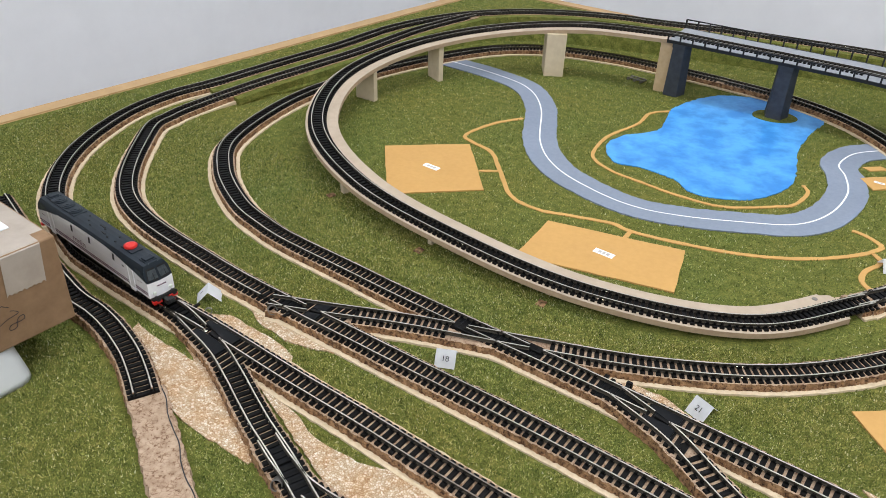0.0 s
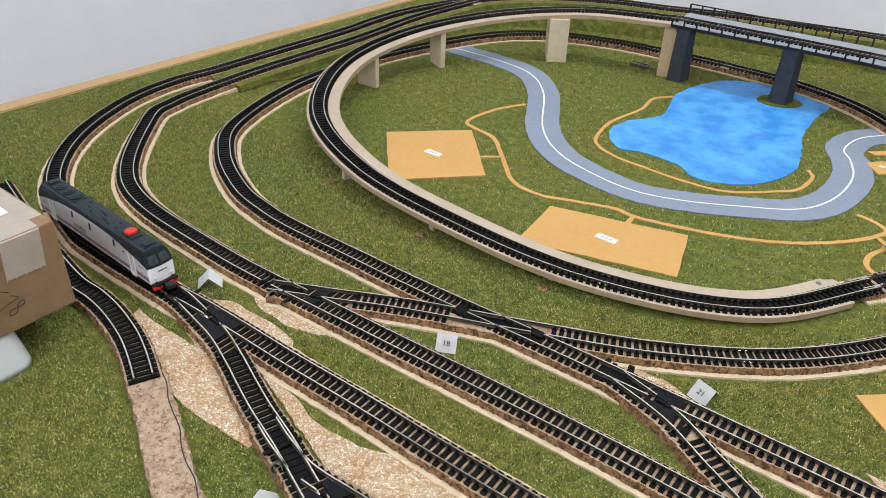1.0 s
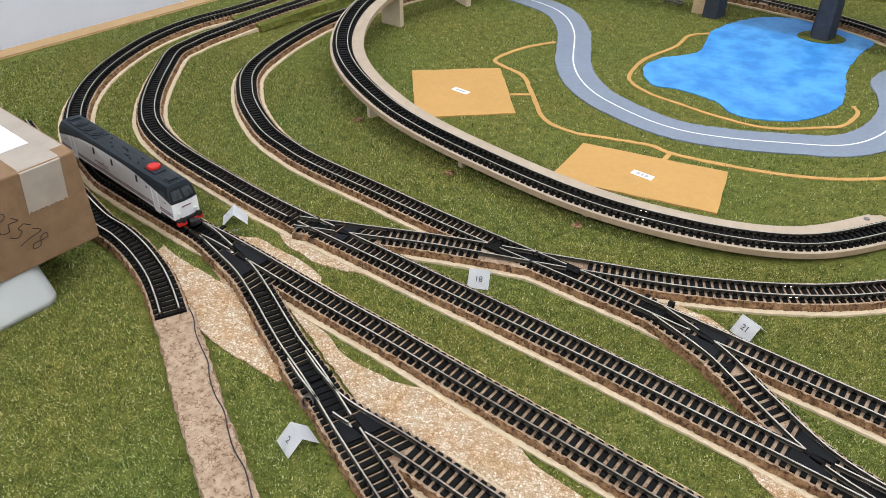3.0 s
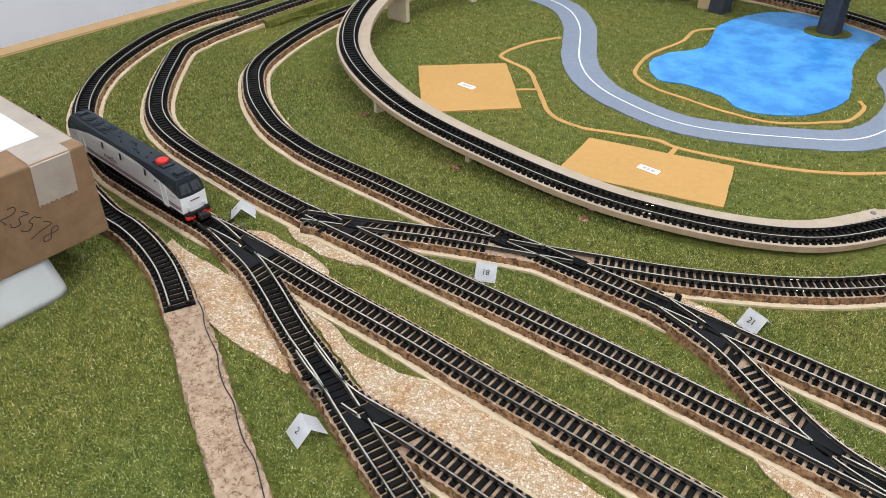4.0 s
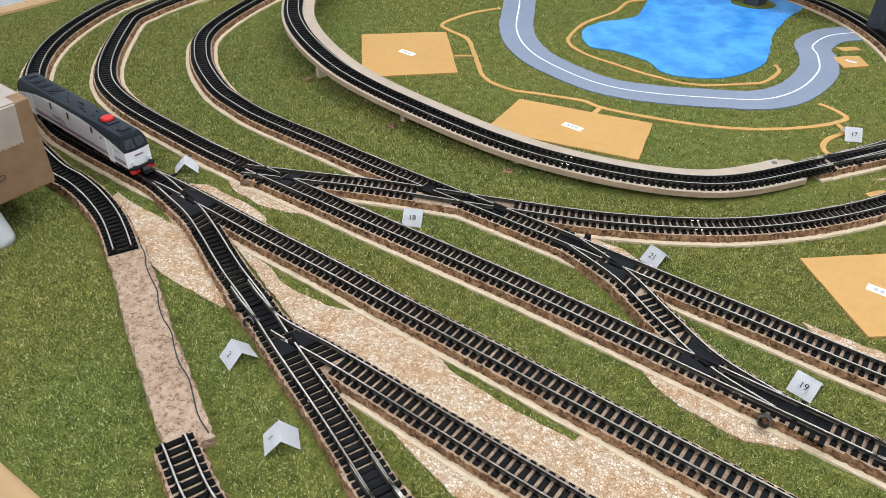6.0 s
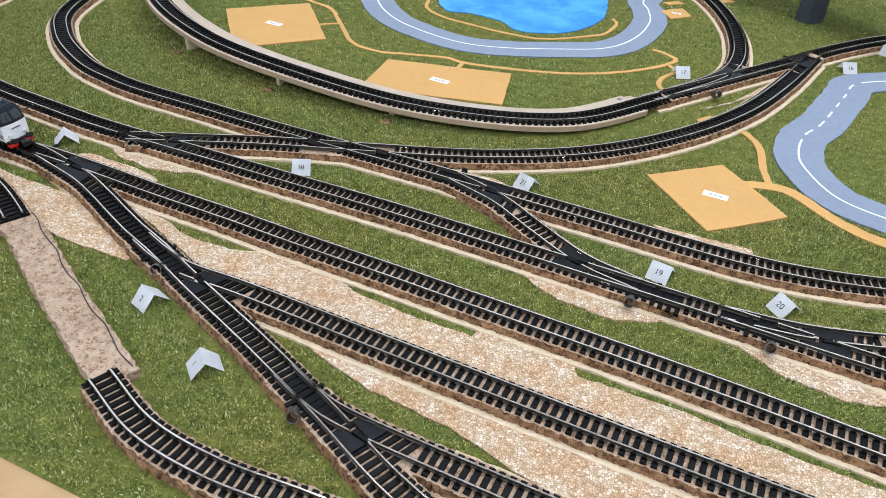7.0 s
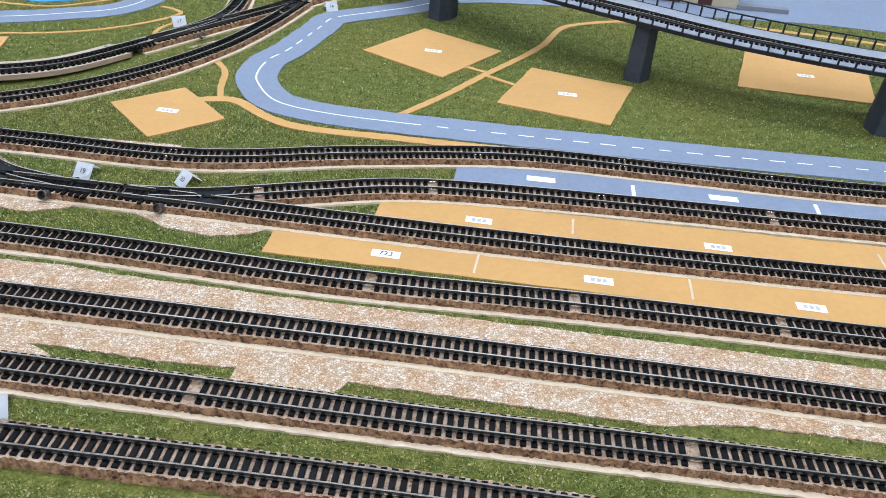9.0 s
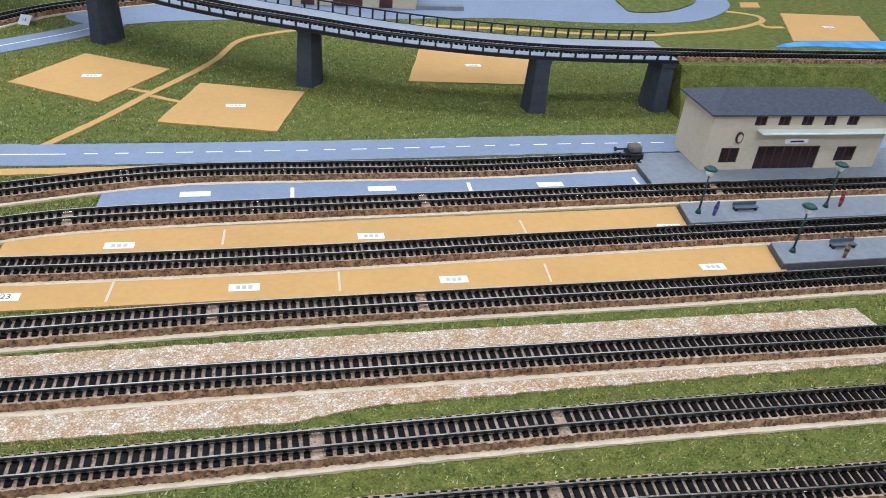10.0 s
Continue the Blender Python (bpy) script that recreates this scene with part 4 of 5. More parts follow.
# loose cork where track is still missing, with a pencil line
bare = [(0.205, 0.4925), (0.2265, 0.4716), (0.2426, 0.455), (0.2591, 0.4385), (0.2858, 0.413), (0.3197, 0.3805)]
pts, d = glide(bare, 0.003)
cork_strip = thing("bare_cork_strip", "bare pinkish-brown cork strip awaiting its track", "cork strip")
part("cork", sweep(pts, d, [(0.0108, -0.001), (0.0102, CORK_TOP - 0.0002), (-0.0102, CORK_TOP - 0.0002), (-0.0110, -0.001)], wobble=0.0009, seed=77), CORK, cork_strip)
n = sides_of(d)
pl, dl = glide([tuple(p[:2]) for p in (pts + n * (0.0080 + 0.0009 * np.sin(np.arange(len(pts)) * 0.5))[:, None])[::4]], 0.002)
part("pencil_line", sweep(pl, dl, [(0.0003, CORK_TOP - 0.0001), (0.0003, CORK_TOP + 0.0001), (-0.0003, CORK_TOP + 0.0001), (-0.0003, CORK_TOP - 0.0001)]), INK, cork_strip, "dark wavering pencil line")
COVERS.append(np.vstack([pts + n * 0.013, (pts - n * 0.013)[::-1]])[:, :2])

# ---- viaduct ----
vd = thing("viaduct", "curved plywood viaduct deck on pale wooden legs", "viaduct")
pts, d = LINES["viaduct"]
DECK = CORK_TOP
k0 = 6
part("deck", sweep(pts[k0:], d[k0:], [(0.0105, DECK - 0.0040), (0.0105, DECK), (-0.0185, DECK), (-0.0185, DECK - 0.0040)], side_index=(0, 2)), [PLY, PLY_EDGE], vd, "sanded plywood deck")
end, ed = pts[k0], d[k0]
nn = sides_of(d)[k0]
toe = [tuple(q[:2]) for q in [end + nn * 0.0105, end - nn * 0.0185, end - nn * 0.016 - ed * 0.008, end - nn * 0.004 - ed * 0.013]]
part("end_tongue", prism(toe[::-1], 0.0004, DECK - 0.0006), PLY, vd)
bm = bmesh.new()
tube(bm, (*(end - nn * 0.0145 + ed * 0.006)[:2], pts[k0][2] + DECK - 0.0006), (*(end - nn * 0.0145 + ed * 0.006)[:2], pts[k0][2] + DECK + 0.0005), 0.0022, 0.0018, 14)
part("screw_head", bm, GREY_METAL, vd)
for li, (xy, wide, thick) in enumerate((((0.394, 0.662), 0.012, 0.004), ((0.302, 0.700), 0.012, 0.004), ((0.206, 0.750), 0.016, 0.005), ((0.146, 0.946), 0.024, 0.006), ((0.190, 1.033), 0.024, 0.006), ((0.306, 1.110), 0.036, 0.022))):
    k = int(np.argmin(((pts[:, :2] - xy) ** 2).sum(1)))
    ang = math.atan2(d[k][1], d[k][0])
    bm = bmesh.new()
    box(bm, -thick / 2, thick / 2, -wide / 2 - 0.004, wide / 2 - 0.004, 0.0, pts[k][2] + DECK - 0.004, Matrix.Translation((pts[k][0], pts[k][1], 0)) @ Matrix.Rotation(ang, 4, "Z"), bevel=0.0006)
    part("leg", bm, PALE_WOOD, vd, "pale wooden board leg")
    bm = bmesh.new()
    if li < 3:
        box(bm, -0.003, 0.003, 0.010, 0.017, 0.0, 0.0010, Matrix.Translation((pts[k][0], pts[k][1], 0)) @ Matrix.Rotation(ang, 4, "Z"), bevel=0.0004)
        part("foot_block", bm, CORK_SIDE, vd)
    else:
        bm.free()
k = len(pts) - 1
ang = math.atan2(d[k][1], d[k][0])
bm = bmesh.new()
box(bm, -0.010, 0.006, -0.016, 0.012, 0.0, pts[k][2] + DECK - 0.004, Matrix.Translation((pts[k][0], pts[k][1], 0)) @ Matrix.Rotation(ang, 4, "Z"), bevel=0.0006)
part("end_post", bm, OAK, vd, "warm brown wooden end post")

# ---- embankments ----


def embankment(key, sel, label, spread=0.9, half=0.016, drop=0.0):
    pts, d = LINES[key]
    m = sel(pts)
    p, dd = pts[m][::3], d[m][::3]
    n = sides_of(dd)
    rng = np.random.default_rng(len(p))
    bm = bmesh.new()
    rows = []
    for q, e in zip(p, n):
        h = q[2] - drop
        row = [bm.verts.new((*(q + e * (half + spread * h))[:2], -0.001))]
        for f in (0.35, 0.7):
            row.append(bm.verts.new((*(q + e * (half + spread * h * (1 - f) + rng.uniform(-0.0015, 0.0015)))[:2], max(0, h * f + rng.uniform(-0.001, 0.001)))))
        row.append(bm.verts.new((*(q + e * half)[:2], max(0.0, h + (0.0012 if key == "bridge" else CORK_TOP - 0.0003)))))
        row.append(bm.verts.new((*(q - e * half)[:2], max(0.0, h + (0.0012 if key == "bridge" else CORK_TOP - 0.0003)))))
        for f in (0.7, 0.35):
            row.append(bm.verts.new((*(q - e * (half + spread * h * (1 - f) + rng.uniform(-0.0015, 0.0015)))[:2], max(0, h * f + rng.uniform(-0.001, 0.001)))))
        row.append(bm.verts.new((*(q - e * (half + spread * h))[:2], -0.001)))
        rows.append(row)
    for a, b in zip(rows, rows[1:]):
        for j in range(len(a) - 1):
            bm.faces.new((a[j], b[j], b[j + 1], a[j + 1]))
    bm.faces.new(rows[0])
    bm.faces.new(rows[-1][::-1])
    bmesh.ops.recalc_face_normals(bm, faces=bm.faces)
    return whole("embankment", bm, GRASS, label, "embankment", kind="structure")


embankment("outer", lambda p: p[:, 2] > 0.001, "grass-covered embankment rising under the track", 0.30, 0.020)
embankment("middle", lambda p: p[:, 2] > 0.001, "grass-covered embankment rising under the track", 0.30, 0.018)
embankment("bridge", lambda p: (p[:, 0] > 1.322), "dark grass-covered embankment behind the station", 0.45, 0.020)

# ---- girder bridges ----


def girder_bridge(key, x_end, piers, label):
    t = thing("girder_bridge", label, "bridge", "girder bridges")
    pts, d = LINES[key]
    keep = pts[:, 0] < x_end
    p, dd = pts[keep], d[keep]
    n = sides_of(dd)
    up = np.array((0, 0, 1.0))
    part("deck", sweep(p, dd, [(0.0352, DECK - 0.0026), (0.0352, DECK), (-0.0187, DECK), (-0.0187, DECK - 0.0026)]), GIRDER_PANEL, t, "pale grey bridge deck, two tracks wide")
    for side, tall in ((0.0360, 0.0098), (-0.0195, 0.0066)):
        off = n * side
        part("edge_beam", sweep(p + off, dd, [(0.0009, DECK - 0.0030), (0.0009, DECK + 0.0002), (-0.0009, DECK + 0.0002), (-0.0009, DECK - 0.0030)]), STEEL_BLACK, t)
        rail = part("handrail", sweep(p + off, dd, [(0.0007, DECK + tall - 0.0011), (0.0007, DECK + tall), (-0.0007, DECK + tall), (-0.0007, DECK + tall - 0.0011)]), STEEL_BLACK, t, "black bridge railing")
        for k in range(0, len(p), 3):
            ang = math.atan2(dd[k][1], dd[k][0])
            bm = bmesh.new()
            box(bm, -0.0008, 0.0008, -0.0007, 0.0007, DECK - 0.0030, DECK + tall - 0.0005, Matrix.Translation(p[k] + off[k]) @ Matrix.Rotation(ang, 4, "Z"))
            part("rail_post", bm, STEEL_BLACK, rail)
    for px, py, back in piers:
        k = int(np.argmin(((p[:, :2] - (px, py)) ** 2).sum(1)))
        top = p[k][2] + DECK - 0.0028
        ang = math.atan2(dd[k][1], dd[k][0])
        bm = bmesh.new()
        plan = [(-0.0075, -0.015), (0.0075, -0.015), (0.0120, 0.0), (0.0075, 0.015), (-0.0075, 0.015), (-0.0120, 0.0)]
        rings = [[bm.verts.new((x * f, y * f, z)) for x, y in plan] for z, f in ((0.0, 1.00), (0.003, 0.98), (top - 0.004, 0.84), (top - 0.0039, 0.92), (top, 0.92))]
        for a, b in zip(rings, rings[1:]):
            for j in range(6):
                bm.faces.new((a[j], a[(j + 1) % 6], b[(j + 1) % 6], b[j]))
        bm.faces.new(rings[-1])
        bm.faces.new(rings[0][::-1])
        bmesh.ops.transform(bm, matrix=Matrix.Translation((p[k] + n[k] * back) * np.array((1, 1, 0))) @ Matrix.Rotation(ang, 4, "Z"), verts=bm.verts)
        bmesh.ops.recalc_face_normals(bm, faces=bm.faces)
        part("pier", bm, PIER, t, "dark slate-grey bridge pier")
    return t


girder_bridge("bridge", 1.322, [(0.450, 1.098, -0.007), (0.554, 1.064, -0.007), (0.665, 1.025, -0.007), (0.765, 0.95, -0.005), (0.877, 0.800, -0.002), (1.021, 0.632, 0.001), (1.196, 0.515, -0.007), (1.312, 0.483, -0.007)], "long dark girder bridge on slate-grey piers")
whole("pier_islet", prism(rounded([(0.530, 1.058), (0.545, 1.047), (0.565, 1.050), (0.575, 1.065), (0.560, 1.080), (0.538, 1.075)]), -0.002, 0.0016), GRASS, "small round grass islet round the bridge pier", "islet", kind="structure")

# ---- locomotive ----


def loco_half_width(z):
    return 0.0088 if z < 0.0205 else 0.0088 - 0.30 * (z - 0.0205) - 40.0 * (z - 0.0205) ** 2


def loco_reach(z):
    return 0.0692 - (0.0 if z < 0.0145 else 0.40 * (z - 0.0145))


def loco_arch(s):
    return 0.0150 + 0.0078 * max(0.0, 1 - abs(s) ** 3.0)


def loco_shell(bm, z_of, steps=40):
    """Both flanks between two heights that may vary along the body. z_of(s): list of heights."""
    for side in (1, -1):
        rows = []
        for k in range(steps + 1):
            s = -1 + 2 * k / steps
            rows.append([bm.verts.new((s * loco_reach(z), side * loco_half_width(z), z)) for z in z_of(s)])
        for a, b in zip(rows, rows[1:]):
            for j in range(len(a) - 1):
                bm.faces.new((a[j], b[j], b[j + 1], a[j + 1]))


def strip_on_flank(bm, x0, x1, z0, z1, side, proud=0.00018):
    q = []
    for x, z in ((x0, z0), (x1, z0), (x1, z1), (x0, z1)):
        q.append(bm.verts.new((x, side * (loco_half_width(z) + proud), z)))
    bm.faces.new(q if side < 0 else q[::-1])


LOCO_LO, LOCO_HI = 0.0040, 0.0250


def loco_face(e, f, z, proud=0.0):
    """A place on the cab front: f runs from one flank to the other."""
    return (e * (loco_reach(z) + 0.0014 * (1 - f * f) * (1 if z < 0.0150 else (LOCO_HI - z) / (LOCO_HI - 0.0150)) + proud), f * loco_half_width(z), z)


def face_panel(e, f0, f1, z0, z1, proud, thick, lean=0.0):
    bm = bmesh.new()
    bm.faces.new([bm.verts.new(loco_face(e, f, z, proud)) for f, z in ((f0, z0), (f1, z0), (f1 - lean * (1 if f1 > 0 else -1) * (abs(f1) > 0.5), z1), (f0 - lean * (1 if f0 > 0 else -1) * (abs(f0) > 0.5), z1))])
    bmesh.ops.solidify(bm, geom=bm.faces[:], thickness=thick)
    return bm


def locomotive(where):
    t = thing("locomotive", "white and dark grey model diesel locomotive on the track", "locomotive", where=where)
    lo, hi = LOCO_LO, LOCO_HI
    bm = bmesh.new()
    loco_shell(bm, lambda s: [lo + (loco_arch(s) - lo) * f for f in (0, 0.5, 1)])
    bmesh.ops.recalc_face_normals(bm, faces=bm.faces)
    part("body", bm, LOCO_SILVER, t, "glossy silver-white body shell")
    for e in (1, -1):
        bm = bmesh.new()
        zs = [lo, 0.0060, 0.0100, 0.0150]
        cols = [[bm.verts.new(loco_face(e, f, z)) for z in zs] for f in (-1, -0.85, -0.5, 0, 0.5, 0.85, 1)]
        for a, b in zip(cols, cols[1:]):
            for j in range(3):
                bm.faces.new((a[j], b[j], b[j + 1], a[j + 1]))
        bmesh.ops.recalc_face_normals(bm, faces=bm.faces)
        part("nose", bm, LOCO_WHITE, t, "plain white cab front")
    bm = bmesh.new()
    loco_shell(bm, lambda s: [loco_arch(s) + (hi - loco_arch(s)) * f for f in (0, 0.25, 0.5, 0.75, 1)])
    steps = 40
    w = loco_half_width(hi)
    ridge = [[bm.verts.new(((-1 + 2 * k / steps) * loco_reach(hi), y, hi + 0.0008 * (1 - (y / w) ** 2))) for y in (-w, -w / 2, 0, w / 2, w)] for k in range(steps + 1)]
    for a, b in zip(ridge, ridge[1:]):
        for j in range(4):
            bm.faces.new((a[j], b[j], b[j + 1], a[j + 1]))
    for e in (1, -1):
        zs = [0.0150, 0.0180, 0.0215, hi]
        cols = []
        for f in (-1, -0.6, 0, 0.6, 1):
            cols.append([bm.verts.new(Vector(loco_face(e, f, z)) + Vector((0, 0, 0.0008 * (1 - f * f) if z == hi else 0))) for z in zs])
        for a, b in zip(cols, cols[1:]):
            for j in range(3):
                bm.faces.new((a[j], b[j], b[j + 1], a[j + 1]))
    bmesh.ops.remove_doubles(bm, verts=bm.verts, dist=0.00005)
    bmesh.ops.recalc_face_normals(bm, faces=bm.faces)
    part("roof", bm, LOCO_DARK, t, "dark blue-grey roof and cab hood")
    for e in (1, -1):
        for f0, f1 in ((-0.82, -0.09), (0.09, 0.82)):
            part("windscreen", face_panel(e, f0, f1, 0.0168, 0.0222, 0.0005, 0.0003, 0.06), LOCO_GLASS, t, "grey cab windscreen")
            part("window_frame", face_panel(e, f0 * 1.12, f1 * 1.12, 0.0156, 0.0232, 0.0002, 0.0002, 0.05), LOCO_BLACK, t)
            fm = f0 * 0.4 + f1 * 0.6
            part("wiper", face_panel(e, fm - 0.02, fm + 0.02, 0.0168, 0.0205, 0.0007, 0.0002), LOCO_BLACK, t)
        for side in (1, -1):
            bm = bmesh.new()
            strip_on_flank(bm, e * 0.0578, e * 0.0636, 0.0182, 0.0222, side, 0.0001)
            part("window_frame", bm, LOCO_BLACK, t)
            for x0, x1 in ((0.0582, 0.0604), (0.0609, 0.0632)):
                bm = bmesh.new()
                strip_on_flank(bm, e * x0, e * x1, 0.0186, 0.0218, side, 0.0003)
                part("cab_window", bm, LOCO_GLASS, t)
            for x in (0.0482, 0.0538):
                bm = bmesh.new()
                top = loco_arch(x / 0.0692) - 0.0003
                box(bm, e * x - 0.00035, e * x + 0.00035, side * 0.0089 - 0.00035, side * 0.0089 + 0.00035, 0.0040, min(0.0205, top))
                part("door_post", bm, LOCO_WHITE, t)
            bm = bmesh.new()
            strip_on_flank(bm, e * 0.0485, e * 0.0535, 0.0046, 0.0192, side, 0.0001)
            part("cab_door", bm, LOCO_WHITE, t)
            bm = bmesh.new()
            box(bm, e * 0.0510 - 0.0026, e * 0.0510 + 0.0026, side * 0.0090 - 0.0003, side * 0.0090 + 0.0003, 0.0028, 0.0046)
            part("door_step", bm, LOCO_WHITE, t)
            bm = bmesh.new()
            for x in (0.0590, 0.0602, 0.0616, 0.0628):
                strip_on_flank(bm, e * x - 0.0004, e * x + 0.0004, 0.0134, 0.0141, side, 0.0002)
            part("small_marks", bm, LOCO_PURPLE, t)
        bm = bmesh.new()
        box(bm, min(e * 0.0690, e * 0.0718), max(e * 0.0690, e * 0.0718), -0.0080, 0.0080, 0.0024, 0.0044, bevel=0.0003)
        part("buffer_beam", bm, LOCO_BLACK, t)
        for y in (-0.0056, 0.0056):
            bm = bmesh.new()
            tube(bm, (e * 0.0710, y, 0.0050), (e * 0.0738, y, 0.0050), 0.0008, 0.0008, 10)
            tube(bm, (e * 0.0738, y, 0.0050), (e * 0.0746, y, 0.0050), 0.0018, 0.0018, 14)
            part("buffer", bm, LOCO_BLACK, t)
            bm = bmesh.new()
            box(bm, min(e * 0.0698, e * 0.0728), max(e * 0.0698, e * 0.0728), y - 0.0030, y + 0.0030, 0.0004, 0.0026, bevel=0.0004)
            part("rail_guard", bm, LOCO_RED, t, "red snow guard")
            bm = bmesh.new()
            tube(bm, (e * 0.0700, y, 0.0074), (e * 0.0712, y, 0.0074), 0.0011, 0.0010, 14)
            part("headlight", bm, LAMP_WHITE, t)
        bm = bmesh.new()
        for y in (-0.0024, -0.0008, 0.0008, 0.0024):
            box(bm, min(e * 0.0705, e * 0.0709), max(e * 0.0705, e * 0.0709), y - 0.0006, y + 0.0006, 0.0116, 0.0122)
        part("nose_marks", bm, LOCO_PURPLE, t)
        bm = bmesh.new()
        box(bm, min(e * 0.068, e * 0.0755), max(e * 0.068, e * 0.0755), -0.0011, 0.0011, 0.0016, 0.0028)
        box(bm, min(e * 0.0750, e * 0.0790), max(e * 0.0750, e * 0.0790), -0.0028, 0.0028, 0.0010, 0.0042, bevel=0.0004)
        box(bm, min(e * 0.0785, e * 0.0805), max(e * 0.0785, e * 0.0805), -0.0018, 0.0018, 0.0024, 0.0052, bevel=0.0003)
        part("coupler", bm, LOCO_BLACK, t, "blocky black coupler")
        bm = bmesh.new()
        box(bm, e * 0.0595 - 0.0026, e * 0.0595 + 0.0026, -0.0034, 0.0034, hi + 0.0003, hi + 0.0022, bevel=0.0005)
        box(bm, e * 0.0595 - 0.0034, e * 0.0595 + 0.0034, -0.0042, 0.0042, hi + 0.0002, hi + 0.0011, bevel=0.0002)
        part("roof_box", bm, LOCO_DARK, t)
    for side in (1, -1):
        for z0, z1 in ((0.0062, 0.0070), (0.0077, 0.0085)):
            bm = bmesh.new()
            strip_on_flank(bm, -0.0472, 0.0472, z0, z1, side)
            for e in (1, -1):
                strip_on_flank(bm, e * 0.0546, e * 0.0684, z0, z1, side)
            part("stripe", bm, LOCO_PURPLE, t, "thin purple side stripe")
        for x in (-0.0204, 0.0024, 0.0320):
            bm = bmesh.new()
            strip_on_flank(bm, x - 0.0012, x + 0.0012, 0.0168, 0.0216, side, 0.0003)
            part("side_vent", bm, LOCO_BLACK, t, "narrow black air slot")
        bm = bmesh.new()
        strip_on_flank(bm, 0.0420, 0.0442, 0.0168, 0.0182, side, 0.0003)
        part("side_port", bm, LOCO_BLACK, t)
        for x0, x1 in ((-0.0400, -0.0222), (-0.0186, 0.0006), (0.0042, 0.0302)):
            bm = bmesh.new()
            for z0, z1 in ((0.0163, 0.0166), (0.0215, 0.0218)):
                strip_on_flank(bm, x0, x1, z0, z1, side, 0.00026)
            for xa in (x0, x1 - 0.0004):
                strip_on_flank(bm, xa, xa + 0.0004, 0.0166, 0.0215, side, 0.00026)
            part("side_panel", bm, LOCO_WHITE, t, "raised white panel outline")
        bm = bmesh.new()
        strip_on_flank(bm, -0.0472, 0.0472, 0.0152, 0.0156, side, 0.0003)
        part("waist_rail", bm, LOCO_WHITE, t)
        bm = bmesh.new()
        x = -0.0212
        for wd, z0, z1 in ((0.0022, 0.0098, 0.0128), (0.0029, 0.0098, 0.0128), (0.0031, 0.0098, 0.0128), (0.0016, 0.0086, 0.0142), (0.0031, 0.0098, 0.0128)):
            strip_on_flank(bm, x, x + 0.0007, z0, z1, side, 0.0003)
            strip_on_flank(bm, x + 0.0008, x + wd, z1 - 0.0007, z1, side, 0.0003)
            if wd > 0.0025:
                strip_on_flank(bm, x + wd - 0.0007, x + wd, z0, z1 - 0.0008, side, 0.0003)
            x += wd + 0.0008
        part("emblem", bm, LOCO_PURPLE, t, "purple emblem bars")
    bm = bmesh.new()
    box(bm, -0.0552, -0.0222, -0.0048, 0.0048, hi + 0.0002, hi + 0.0011, bevel=0.0003)
    part("fan_deck", bm, LOCO_DARK, t)
    for x in (-0.0488, -0.0386, -0.0284):
        bm = bmesh.new()
        tube(bm, (x, 0, hi + 0.0010), (x, 0, hi + 0.0019), 0.0046, 0.0043, 28)
        tube(bm, (x, 0, hi + 0.0019), (x, 0, hi + 0.0023), 0.0034, 0.0030, 28)
        tube(bm, (x, 0, hi + 0.0023), (x, 0, hi + 0.0026), 0.0012, 0.0010, 16)
        part("roof_fan", bm, LOCO_DARK, t)
    bm = bmesh.new()
    box(bm, 0.0350, 0.0478, -0.0040, 0.0040, hi + 0.0003, hi + 0.0015, bevel=0.0003)
    part("fan_plate", bm, LOCO_DARK, t)
    bm = bmesh.new()
    tube(bm, (0.0402, 0, hi + 0.0012), (0.0402, 0, hi + 0.0026), 0.0040, 0.0044, 28)
    tube(bm, (0.0402, 0, hi + 0.0026), (0.0402, 0, hi + 0.0031), 0.0044, 0.0028, 28)
    part("red_fan", bm, LOCO_RED, t, "bright red round roof fan")
    for x, y, a in ((0.004, 0.0015, 0.0030), (0.012, -0.0024, 0.0022), (0.0085, 0.0006, 0.0006), (0.024, 0.0018, 0.0006), (-0.004, -0.0030, 0.0006), (0.027, -0.0030, 0.0006), (-0.015, 0.0030, 0.0006), (0.018, -0.0034, 0.0006), (-0.010, -0.0006, 0.0006)):
        bm = bmesh.new()
        box(bm, x - a, x + a, y - 0.0004, y + 0.0004, hi + 0.0003, hi + 0.0013)
        part("roof_hatch", bm, LOCO_BLACK, t)
    bm = bmesh.new()
    box(bm, -0.0160, 0.0160, -0.0078, 0.0078, 0.0008, 0.0042, bevel=0.0006)
    part("fuel_tank", bm, LOCO_BLACK, t)
    for cx in (-0.0430, 0.0430):
        bm = bmesh.new()
        for side in (1, -1):
            box(bm, cx - 0.0190, cx + 0.0190, side * 0.0070 - 0.0008, side * 0.0070 + 0.0008, 0.0018, 0.0040, bevel=0.0004)
            for ax in (-0.0115, 0.0, 0.0115):
                box(bm, cx + ax - 0.0026, cx + ax + 0.0026, side * 0.0076 - 0.0008, side * 0.0076 + 0.0008, 0.0008, 0.0036)
        box(bm, cx - 0.0120, cx + 0.0120, -0.006, 0.006, 0.0030, 0.0042)
        bogie = part("bogie", bm, LOCO_BLACK, t)
        for ax in (-0.0115, 0.0, 0.0115):
            for side in (1, -1):
                bm = bmesh.new()
                tube(bm, (cx + ax, side * 0.0040, 0.0030), (cx + ax, side * 0.0056, 0.0030), 0.0030, 0.0032, 20)
                part("wheel", bm, GREY_METAL, bogie)
    return t


locomotive(Matrix.Translation((0.1032, 0.5894, RAIL_TOP)) @ Matrix.Rotation(radians(-21.9), 4, "Z"))

